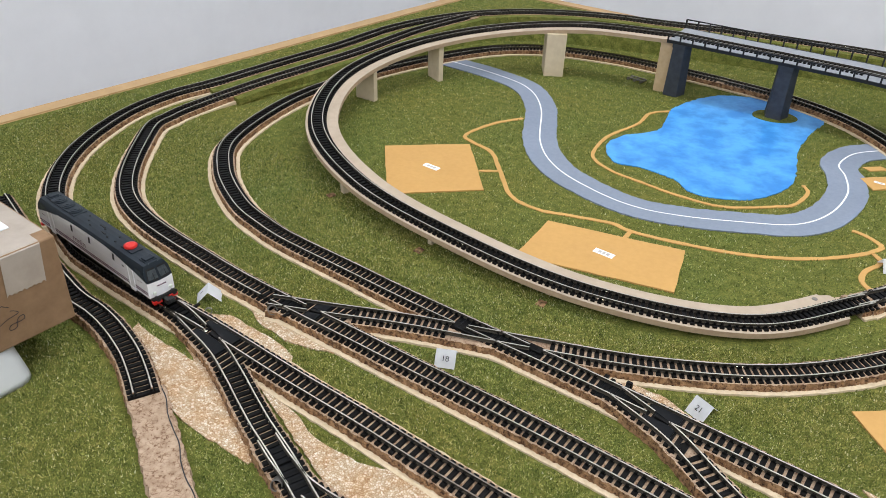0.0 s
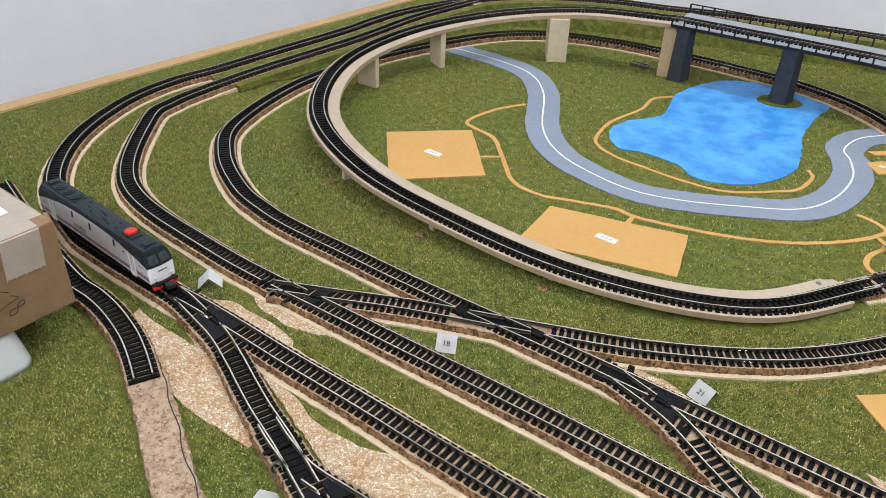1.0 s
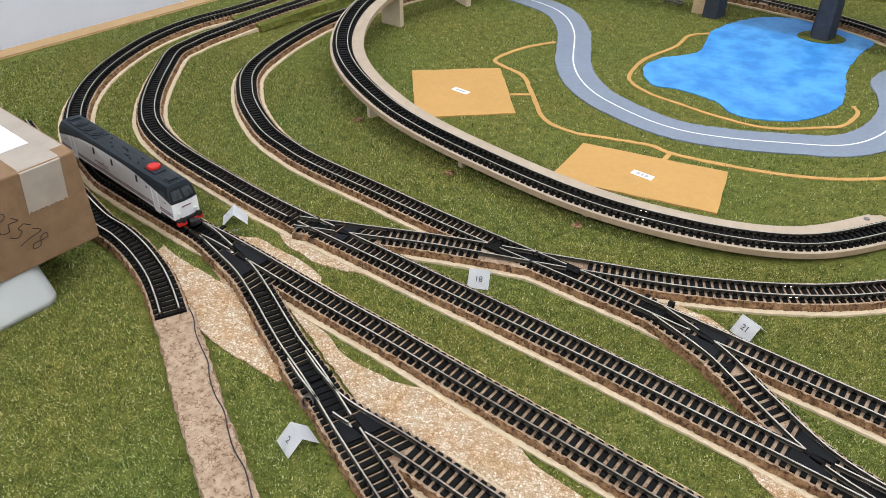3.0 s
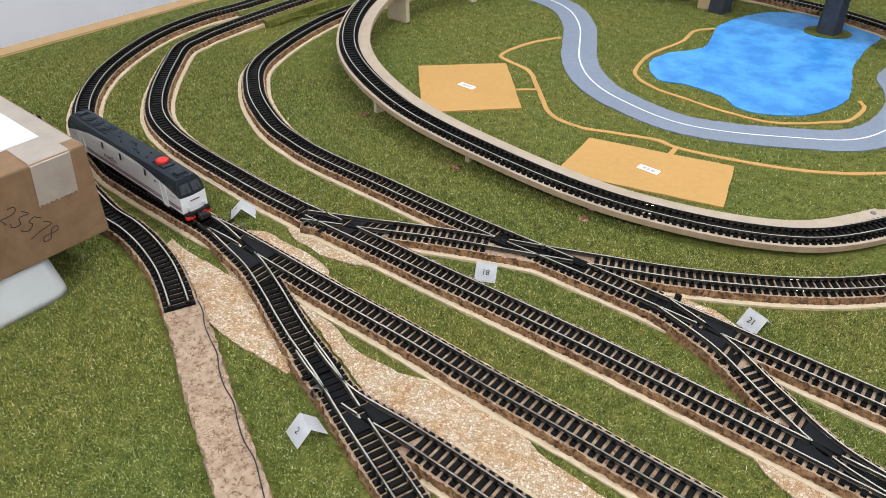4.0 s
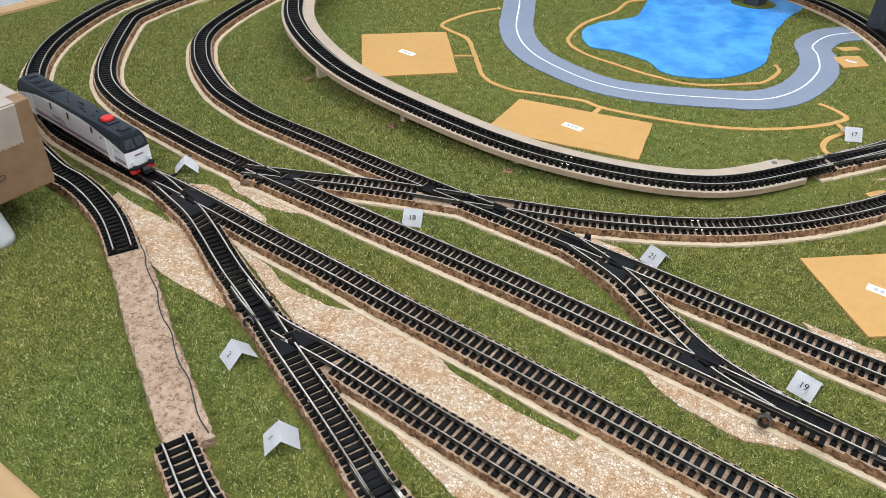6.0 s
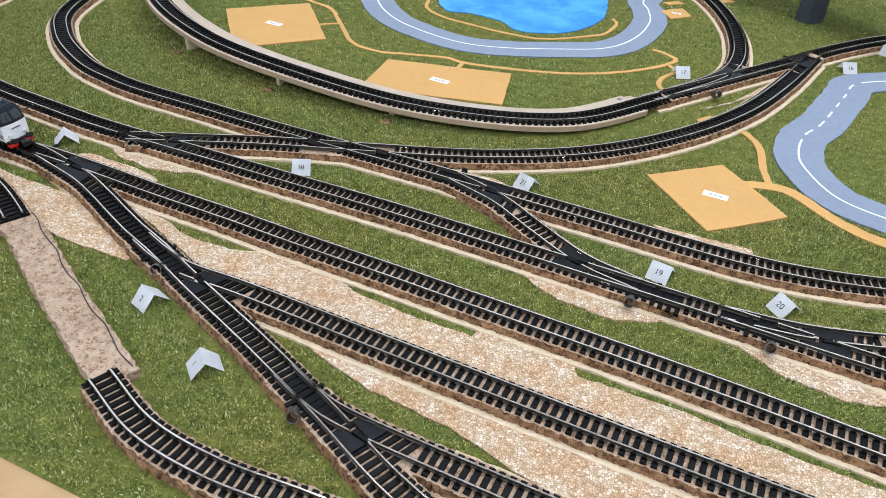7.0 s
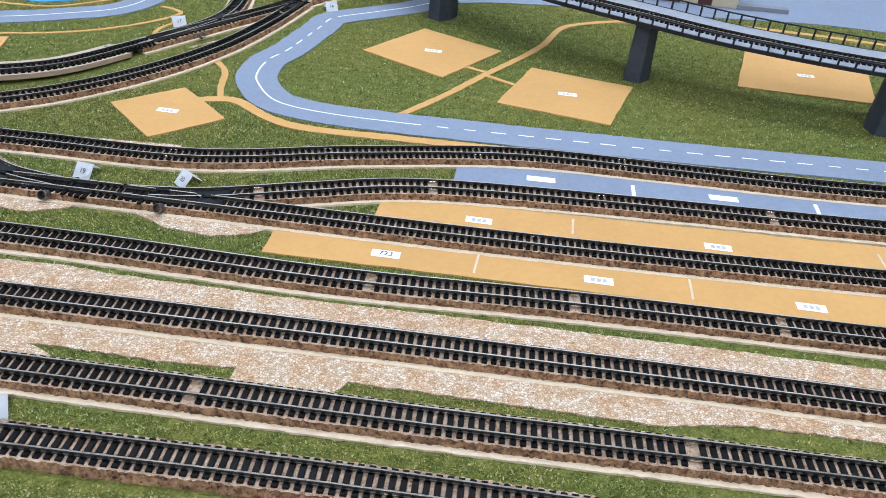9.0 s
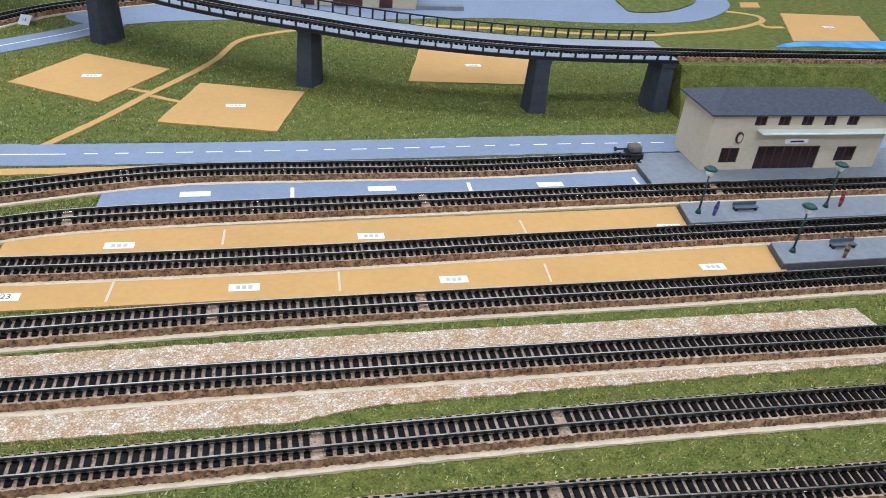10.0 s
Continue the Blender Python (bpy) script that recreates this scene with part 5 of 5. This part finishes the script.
# ---- parcel on a plastic tub ----
BOX_AT = Matrix.Translation((0.1486, 0.5123, 0)) @ pose(0, 0, 0, 0, 0, -20)
tub = thing("plastic_tub", "white plastic tub with rounded corners, upside down", "tub", where=BOX_AT)
bm = bmesh.new()
TUB_H = 0.0262
rings = []
for z, ins in ((0.0002, 0.0), (0.004, 0.0004), (TUB_H - 0.004, 0.0034), (TUB_H - 0.001, 0.0042), (TUB_H, 0.006)):
    row = []
    x0, x1, y0, y1, r = -0.150 + ins, 0.0015 - ins, -0.125 + ins, -0.030 - ins, 0.010
    for cx, cy, a0 in ((x1 - r, y1 - r, 0), (x0 + r, y1 - r, 90), (x0 + r, y0 + r, 180), (x1 - r, y0 + r, 270)):
        for j in range(7):
            a = radians(a0 + 15 * j)
            row.append(bm.verts.new((cx + r * math.cos(a), cy + r * math.sin(a), z)))
    rings.append(row)
for a, b in zip(rings, rings[1:]):
    for j in range(len(a)):
        bm.faces.new((a[j], a[(j + 1) % len(a)], b[(j + 1) % len(a)], b[j])).smooth = True
bm.faces.new(rings[-1])
bm.faces.new(rings[0][::-1])
bmesh.ops.recalc_face_normals(bm, faces=bm.faces)
part("tub_body", bm, WHITE_PLASTIC, tub)
parcel = thing("cardboard_box", "brown cardboard box with masking tape and pencilled digits", "box", where=BOX_AT @ pose(0, 0, TUB_H))
bm = bmesh.new()
BH = 0.0545
box(bm, -0.200, 0.0, -0.130, 0.0, 0.0, BH, bevel=0.0010)
part("carton", bm, CARDBOARD, parcel)
bm = bmesh.new()
box(bm, -0.199, 0.0004, -0.0655, -0.0645, BH - 0.0006, BH + 0.0003)
part("flap_seam", bm, CARDBOARD, parcel)


def tape_piece(top_x0, y0, y1, drop, seed):
    rng = random.Random(seed)
    bm = bmesh.new()
    n = 16
    ys = [y0 + (y1 - y0) * k / n for k in range(n + 1)]
    rows = [[(top_x0, y, BH + 0.0004) for y in ys], [(-0.0012, y, BH + 0.0004) for y in ys], [(0.0004, y, BH - 0.0012) for y in ys],
            [(0.0004, y - 0.002, BH - drop + (0.0010 if k % 2 else 0.0) + rng.uniform(-0.0004, 0.0004)) for k, y in enumerate(ys)]]
    vs = [[bm.verts.new(p) for p in r] for r in rows]
    for a, b in zip(vs, vs[1:]):
        for j in range(n):
            bm.faces.new((a[j], a[j + 1], b[j + 1], b[j]))
    bmesh.ops.recalc_face_normals(bm, faces=bm.faces)
    return part("tape", bm, TAPE, parcel, "torn strip of translucent masking tape")


tape_piece(-0.115, -0.0297, -0.0085, 0.0240, 1)
bm = bmesh.new()
box(bm, -0.130, -0.010, -0.0100, -0.0012, BH, BH + 0.0002)
part("tape", bm, TAPE, parcel, "torn strip of translucent masking tape")
bm = bmesh.new()
box(bm, -0.110, -0.024, -0.088, -0.0120, BH + 0.0001, BH + 0.0009)
part("paper_label", bm, PAPER_WHITE, parcel, "plain white paper label")
STROKES = {
    "2": [[(0, 0.75), (0.25, 1), (0.55, 0.8), (0.4, 0.4), (0, 0), (0.3, 0.08), (0.7, 0)]],
    "3": [[(0, 0.95), (0.55, 1), (0.2, 0.6), (0.6, 0.3), (0.3, 0), (0, 0.12)]],
    "5": [[(0.1, 0.95), (0.08, 0.6), (0.45, 0.55), (0.5, 0.15), (0, 0)], [(0.1, 0.95), (0.65, 1.05)]],
    "7": [[(0, 0.9), (0.3, 1), (0.65, 0.98), (0.35, 0.4), (0.2, -0.2)]],
    "8": [[(0.5, 0.85), (0.2, 1), (0.05, 0.7), (0.5, 0.25), (0.25, -0.05), (0, 0.2), (0.35, 0.6), (0.5, 0.85)]],
}
pen = bmesh.new()
for j, ch in enumerate("23578"):
    for stroke in STROKES[ch]:
        line, way = glide([(j * 0.0066 + 0.0072 * x + 0.0014 * y, 0.0098 * y) for x, y in stroke], 0.0006)
        side = sides_of(way) * 0.00022
        edge = [(pen.verts.new(p + s), pen.verts.new(p - s)) for p, s in zip(line, side)]
        for u, v in zip(edge, edge[1:]):
            pen.faces.new((u[0], u[1], v[1], v[0]))
digits = part("pen_digits", pen, INK, parcel, "thin handwritten dark pen digits")
digits.matrix_local = Matrix.Translation((0.0006, -0.0530, BH - 0.0215)) @ Matrix(((0, 0, 1, 0), (1, 0, 0, 0), (0, 1, 0, 0), (0, 0, 0, 1))) @ pose(0, 0, 0, 0, 0, -50)

# ---- folded number cards ----


def number_card(text, foot, facing, tilt=0.0):
    """A small folded tent of white card. facing: degrees of the numbered face in plan."""
    t = thing("number_card", f"white folded card tent printed {text}", "number card", "number cards", Matrix.Translation((foot[0], foot[1], 0.0008)) @ pose(0, 0, 0, 0, 0, facing + 90))
    w, h, back = 0.0122, 0.0080, 0.0078
    for s in (1, -1):
        bm = bmesh.new()
        q = [bm.verts.new(p) for p in ((-w / 2, -s * back, 0), (w / 2, -s * back, 0), (w / 2, s * 0.0001, h), (-w / 2, s * 0.0001, h))]
        bm.faces.new(q)
        bmesh.ops.solidify(bm, geom=bm.faces[:], thickness=0.0003)
        part("card_leaf", bm, PAPER_WHITE, t)
    slope = math.degrees(math.atan2(h, back))
    lettering("number", text, 0.0046, INK, t, Matrix.Translation((0, -back / 2 - 0.0006, h / 2 + 0.0004)) @ pose(0, 0, 0, slope, 0, 0))
    return t


for text, foot, facing in (("18", (0.3515, 0.5785), -82), ("21", (0.499, 0.586), -128), ("2", (0.3097, 0.4380), -126), ("1", (0.3540, 0.3975), -148), ("1", (0.1868, 0.5837), -150),
                           ("19", (0.577, 0.507), -118), ("20", (0.641, 0.488), -150), ("4", (0.566, 0.301), -90), ("17", (0.622, 0.786), -82), ("16", (0.770, 0.827), -85), ("15", (0.820, 0.874), -130)):
    number_card(text, foot, facing)

# ---- short metal tubes by the turnouts ----


def metal_tube(at, turn, size=0.0030):
    bm = bmesh.new()
    L = 0.0062
    rows = []
    for x, r in ((0, size), (L, size), (L, size * 0.86), (0, size * 0.86)):
        rows.append([bm.verts.new((x, r * math.cos(a * math.tau / 20), r * math.sin(a * math.tau / 20))) for a in range(20)])
    for a, b in zip(rows, rows[1:] + rows[:1]):
        for j in range(20):
            bm.faces.new((a[j], a[(j + 1) % 20], b[(j + 1) % 20], b[j]))
    bmesh.ops.recalc_face_normals(bm, faces=bm.faces)
    return whole("metal_tube", bm, GREY_METAL, "short dull metal tube beside a turnout", "tube", "metal tubes", where=Matrix.Translation((at[0], at[1], size + 0.0040)) @ pose(0, 0, 0, 0, 28, turn))


for at, turn in (((0.2364, 0.5786), 128), ((0.3056, 0.4557), 105), ((0.4045, 0.3695), 95), ((0.556, 0.472), 72), ((0.624, 0.449), 72), ((0.645, 0.741), 110)):
    metal_tube(at, turn)

# ---- station ----
def platform(name, corner_front, corner_back, length, label):
    a, b = Vector((*corner_front, 0)), Vector((*corner_back, 0))
    t = thing(name, label, "platform", "platforms")
    q = [a, a + V * length, b + V * length, b]
    COVERS.append(np.array([p[:2] for p in q]))
    part("platform_body", prism(q, -0.001, 0.0052), PLATFORM_EDGE, t, "dark platform edge")
    c = sum(q, Vector()) / 4
    part("paving", prism([p + (c - p).normalized() * 0.0004 for p in q], 0.0052, 0.0060), PLATFORM, t, "grey paving")
    return t


platform("platform", (1.187, 0.353), (1.206, 0.400), 0.62, "broad grey station platform with dark edge")
platform("platform", (1.171, 0.2975), (1.184, 0.322), 0.62, "narrow grey island platform with dark edge")
platform("platform", (1.191, 0.2345), (1.204, 0.256), 0.62, "narrow grey island platform with dark edge")

ST = Matrix.Translation((1.240, 0.356, 0.0060)) @ pose(0, 0, 0, 0, 0, -18.6)
station = thing("station_building", "cream two-storey station building with slate hipped roof", "building", where=ST)
SL, SD, SH = 0.158, 0.046, 0.047
openings = [(0.014, 0.030, 0.006, 0.019), (0.046, 0.102, 0.0, 0.020), (0.118, 0.136, 0.006, 0.019)] + [(0.036 + 0.0205 * k, 0.046 + 0.0205 * k, 0.0375, 0.0455) for k in range(5)]


def pierced_wall(length, height, thick, holes):
    """A wall along x from 0, front face at y = 0, with rectangular openings through it."""
    xs = sorted({0.0, length, *[h[0] for h in holes], *[h[1] for h in holes]})
    zs = sorted({0.0, height, *[h[2] for h in holes], *[h[3] for h in holes]})
    bm = bmesh.new()
    for x0, x1 in zip(xs, xs[1:]):
        for z0, z1 in zip(zs, zs[1:]):
            if not any(h[0] <= (x0 + x1) / 2 <= h[1] and h[2] <= (z0 + z1) / 2 <= h[3] for h in holes):
                box(bm, x0, x1, 0.0, thick, z0, z1)
    bmesh.ops.remove_doubles(bm, verts=bm.verts, dist=1e-6)
    return bm


part("wall", pierced_wall(SL, SH, 0.002, openings), CREAM, station)
for x0, x1, y0, y1 in ((0.0, SL, SD - 0.002, SD), (0.0, 0.002, 0.0021, SD - 0.0021), (SL - 0.002, SL, 0.0021, SD - 0.0021)):
    bm = bmesh.new()
    box(bm, x0, x1, y0, y1, 0, SH)
    part("wall", bm, CREAM, station)
for x0, x1, z0, z1 in openings:
    door = x1 - x0 > 0.03
    bm = bmesh.new()
    box(bm, x0, x1, 0.0010, 0.0014, z0, z1)
    w = part("door" if door else "window", bm, DARK_GLASS, station, "dark maroon glazed doors" if door else "dark window")
    bm = bmesh.new()
    for k in range(8 if door else 3):
        n = 7 if door else 2
        x = x0 + (x1 - x0) * k / n
        box(bm, x - 0.0006, x + 0.0006, 0.0006, 0.0011, z0, z1)
    box(bm, x0, x1, 0.0006, 0.0011, z1 - 0.0012, z1)
    part("frame", bm, MAROON, w)
bm = bmesh.new()
o = 0.004
lo = [bm.verts.new(p) for p in ((-o, -o, SH), (SL + o, -o, SH), (SL + o, SD + o, SH), (-o, SD + o, SH))]
up2 = [bm.verts.new((v.co.x, v.co.y, SH + 0.0012)) for v in lo]
r0, r1 = bm.verts.new((SD / 2 - 0.004, SD / 2, SH + 0.013)), bm.verts.new((SL - SD / 2 + 0.004, SD / 2, SH + 0.013))
for q in ((lo[3], lo[2], lo[1], lo[0]), (lo[0], lo[1], up2[1], up2[0]), (lo[1], lo[2], up2[2], up2[1]), (lo[2], lo[3], up2[3], up2[2]), (lo[3], lo[0], up2[0], up2[3]),
          (up2[0], up2[1], r1, r0), (up2[1], up2[2], r1), (up2[2], up2[3], r0, r1), (up2[3], up2[0], r0)):
    bm.faces.new(q)
bmesh.ops.recalc_face_normals(bm, faces=bm.faces)
part("roof", bm, SLATE, station, "blue-grey slate hipped roof")
bm = bmesh.new()
box(bm, 0.040, SL + 0.001, -0.0085, 0.0, 0.0332, 0.0347, bevel=0.0004)
part("canopy", bm, LAMP_WHITE, station, "pale green-grey canopy slab")
bm = bmesh.new()
box(bm, 0.068, 0.088, -0.0008, 0.0, 0.0225, 0.0262)
sign = part("sign_board", bm, PAPER_WHITE, station)
bm = bmesh.new()
box(bm, 0.072, 0.084, -0.0011, -0.0008, 0.0236, 0.0250)
part("sign_mark", bm, INK, sign)
bm = bmesh.new()
tube(bm, (0.026, 0.0, 0.028), (0.026, -0.0016, 0.028), 0.0040, 0.0040, 20)
clock = part("clock", bm, MAROON, station)
bm = bmesh.new()
tube(bm, (0.026, -0.0016, 0.028), (0.026, -0.0019, 0.028), 0.0027, 0.0027, 20)
face = part("clock_face", bm, CREAM, clock)
for ob in (clock, face):
    for v in ob.data.vertices:
        v.co.x, v.co.z = 0.026 + (v.co.x - 0.026) * 0.72, 0.028 + (v.co.z - 0.028) * 1.2


def platform_lamp(at):
    t = thing("platform_lamp", "dark green platform lamp with white shade", "lamp", "platform lamps", Matrix.Translation((*at, 0.006)))
    bm = bmesh.new()
    tube(bm, (0, 0, 0), (0, 0, 0.003), 0.0022, 0.0014, 12)
    tube(bm, (0, 0, 0.003), (0, 0, 0.031), 0.0008, 0.0006, 10)
    part("post", bm, GREEN_PAINT, t)
    bm = bmesh.new()
    tube(bm, (0, 0, 0.0300), (0, 0, 0.0345), 0.0022, 0.0036, 16)
    part("shade", bm, LAMP_WHITE, t, "white glass shade")
    bm = bmesh.new()
    tube(bm, (0, 0, 0.0345), (0, 0, 0.0360), 0.0050, 0.0030, 16)
    part("cap", bm, GREEN_PAINT, t)


for at in ((1.187, 0.306), (1.209, 0.242), (1.288, 0.275)):
    platform_lamp(at)


def bench(at):
    t = thing("platform_bench", "small grey-blue platform bench", "bench", "platform benches", Matrix.Translation((*at, 0.006)) @ pose(0, 0, 0, 0, 0, -17.8))
    bm = bmesh.new()
    box(bm, -0.0095, 0.0095, -0.0025, 0.0025, 0.0022, 0.0030, bevel=0.0002)
    part("seat", bm, BENCH, t)
    bm = bmesh.new()
    box(bm, -0.0095, 0.0095, 0.0020, 0.0026, 0.0030, 0.0056, bevel=0.0002)
    part("backrest", bm, BENCH, t)
    for x in (-0.0080, 0.0080):
        bm = bmesh.new()
        box(bm, x - 0.0006, x + 0.0006, -0.0022, 0.0022, 0.0, 0.0022)
        part("leg", bm, STEEL_BLACK, t)


for at in ((1.224, 0.296), (1.248, 0.232)):
    bench(at)


def figurine(at, material, lean):
    bm = bmesh.new()
    for r0, r1, z0, z1 in ((0.0010, 0.0016, 0.0, 0.0055), (0.0017, 0.0013, 0.0055, 0.0092), (0.0009, 0.0011, 0.0092, 0.0104), (0.0011, 0.0005, 0.0104, 0.0113)):
        tube(bm, (0, 0, z0), (0, 0, z1), r0, r1, 10)
    whole("figurine", bm, material, "tiny plain painted platform figurine", "figurine", "figurines", where=Matrix.Translation((*at, 0.006)) @ pose(0, 0, 0, 0, lean, 0))


figurine((1.195, 0.299), FIGURE_BLUE, 8)
figurine((1.299, 0.271), FIGURE_RED, 0)
figurine((1.237, 0.2225), FIGURE_BROWN, 0)

bs = thing("buffer_stop", "brown and black buffer stop at the track end", "buffer stop", where=Matrix.Translation((1.205, 0.396, 0.0036)) @ pose(0, 0, 0, 0, 0, -17.8))
bm = bmesh.new()
box(bm, -0.005, 0.007, -0.0068, 0.0068, 0.0, 0.0070, bevel=0.0010)
part("block", bm, STEEL_BLACK, bs)
bm = bmesh.new()
box(bm, -0.004, 0.006, -0.0052, 0.0052, 0.0070, 0.0125, bevel=0.0018)
part("load", bm, BALLAST, bs, "lump of grey-brown ballast")
for y in (-0.005, 0.005):
    bm = bmesh.new()
    tube(bm, (-0.004, y, 0.0064), (-0.0125, y, 0.0064), 0.0008, 0.0008, 10)
    tube(bm, (-0.0125, y, 0.0064), (-0.0135, y, 0.0064), 0.0020, 0.0020, 14)
    part("buffer", bm, STEEL_BLACK, bs)

# far house and low wall beyond the bridge
HM = Matrix.Translation((1.100, 0.877, 0.001)) @ pose(0, 0, 0, 0, 0, -22)
house = thing("far_house", "pale house with brown doors beyond the bridge", "building", where=HM)
holes = [(0.012, 0.028, 0.0, 0.022), (0.050, 0.085, 0.0, 0.024), (0.105, 0.121, 0.0, 0.022)]
part("wall", pierced_wall(0.15, 0.045, 0.002, holes), CREAM, house)
for x0, x1, y0, y1 in ((0.0, 0.15, 0.053, 0.055), (0.0, 0.002, 0.0021, 0.0529), (0.148, 0.15, 0.0021, 0.0529)):
    bm = bmesh.new()
    box(bm, x0, x1, y0, y1, 0, 0.045)
    part("wall", bm, CREAM, house)
for x0, x1, z0, z1 in holes:
    bm = bmesh.new()
    box(bm, x0, x1, 0.0008, 0.0014, z0, z1)
    part("door", bm, MAROON, house)
bm = prism([(-0.004, -0.004), (0.154, -0.004), (0.154, 0.059), (-0.004, 0.059)], 0.045, 0.047)
part("roof", bm, SLATE, house)
bm = bmesh.new()
box(bm, -0.030, 0.030, -0.005, 0.005, 0.0, 0.006, bevel=0.0006)
whole("low_wall", bm, PLATFORM, "low grey wall on the far yard", "wall", where=Matrix.Translation((1.268, 0.815, 0.0)) @ pose(0, 0, 0, 0, 0, -18))
sheet("stream", rounded([(1.60, 0.575), (1.66, 0.580), (1.76, 0.553), (1.90, 0.515), (1.90, 0.470), (1.76, 0.520), (1.66, 0.560)]), PAPER_LAKE, "bright blue paper stream beyond the embankment", "stream", kind="structure")
for line in ([(1.20, 0.770), (1.30, 0.728), (1.40, 0.680), (1.475, 0.656), (1.51, 0.6536), (1.561, 0.648), (1.621, 0.6487), (1.6755, 0.661), (1.692, 0.680), (1.681, 0.6965), (1.662, 0.711)], [(1.664, 0.655), (1.661, 0.640), (1.685, 0.632)]):
    strip("footpath", line, 0.0075, PAPER_ORANGE, "narrow ochre paper footpath across the grass", "path", 0.0008)

bm = bmesh.new()
for y in (-0.004, 0.004):
    box(bm, -0.010, 0.010, y - 0.0008, y + 0.0008, 0.0016, 0.0028)
for x in (-0.008, 0.0, 0.008):
    box(bm, x - 0.0012, x + 0.0012, -0.0070, 0.0070, 0.0004, 0.0016)
whole("track_offcut", bm, GREY_METAL, "short grey offcut of track lying on the grass", "track offcut", where=Matrix.Translation((0.405, 1.118, 0.0006)) @ pose(0, 0, 0, 0, 0, -25))
metal_tube((0.1994, 0.5644), 128, 0.0022)

# ---- fibres of the grass mat ----


def inside(p, poly):
    hit = np.zeros(len(p), bool)
    lo, hi = poly.min(0), poly.max(0)
    m = np.where(((p >= lo) & (p <= hi)).all(1))[0]
    q = p[m]
    res = np.zeros(len(q), bool)
    j = len(poly) - 1
    for i in range(len(poly)):
        a, b = poly[i], poly[j]
        cond = (a[1] > q[:, 1]) != (b[1] > q[:, 1])
        with np.errstate(divide="ignore", invalid="ignore"):
            x = (b[0] - a[0]) * (q[:, 1] - a[1]) / (b[1] - a[1]) + a[0]
        res ^= cond & (q[:, 0] < x)
        j = i
    hit[m] = res
    return hit


def track_mask(p, reach):
    """Places within reach of a track, by a coarse grid."""
    cell = 0.004
    taken = set()
    r = int(reach / cell) + 1
    key = np.floor(ALL_LINES / cell).astype(int)
    offs = [(i, j) for i in range(-r, r + 1) for j in range(-r, r + 1) if (i * i + j * j) * cell * cell <= reach * reach]
    for c in {tuple(k) for k in key}:
        for o in offs:
            taken.add((c[0] + o[0], c[1] + o[1]))
    code = np.array([a * 100003 + b for a, b in taken])
    mine = np.floor(p / cell).astype(int)
    return np.isin(mine[:, 0] * 100003 + mine[:, 1], code)


def fibres(name, count, v0, v1, u0, u1, tall, wide, seed):
    rng = np.random.default_rng(seed)
    vu = np.stack([rng.uniform(v0, v1, count), rng.uniform(u0, u1, count)], 1)
    p = vu[:, :1] * np.array(V[:2]) + vu[:, 1:] * np.array(U[:2])
    quad = np.array([q[:2] for q in (FL, FR, BR, BL)])
    keep = inside(p, quad) & ~track_mask(p, 0.0135)
    for c in COVERS:
        keep &= ~inside(p, c)
    p = p[keep]
    n = len(p)
    a = rng.uniform(0, math.tau, n)
    lean = rng.uniform(0.2, 1.3, n)
    h = tall * rng.uniform(0.5, 1.25, n)
    base = np.stack([np.cos(a), np.sin(a)], 1) * wide * rng.uniform(0.6, 1.3, n)[:, None]
    b = a + rng.uniform(0.6, 2.5, n)
    tip = np.stack([np.cos(b), np.sin(b)], 1) * (h * np.sin(lean))[:, None]
    co = np.zeros((n, 3, 3))
    co[:, 0, :2], co[:, 1, :2], co[:, 2, :2] = p - base, p + base, p + tip
    co[:, 2, 2] = h * np.cos(lean) + 0.0002
    me = bpy.data.meshes.new(name)
    me.vertices.add(3 * n)
    me.vertices.foreach_set("co", co.ravel())
    me.loops.add(3 * n)
    me.loops.foreach_set("vertex_index", np.arange(3 * n, dtype=np.int32))
    me.polygons.add(n)
    me.polygons.foreach_set("loop_start", np.arange(0, 3 * n, 3, dtype=np.int32))
    me.update(calc_edges=True)
    me.materials.append(BLADE)
    return tagged(new(name, me), "short uneven green fibres of the grass mat", "grass", kind="stuff")


fibres("grass_fibres", 620000, -0.36, 0.75, 0.41, 0.80, 0.0014, 0.00030, 5)
fibres("grass_fibres", 420000, -0.36, 1.20, 0.41, 1.45, 0.0017, 0.00042, 6)
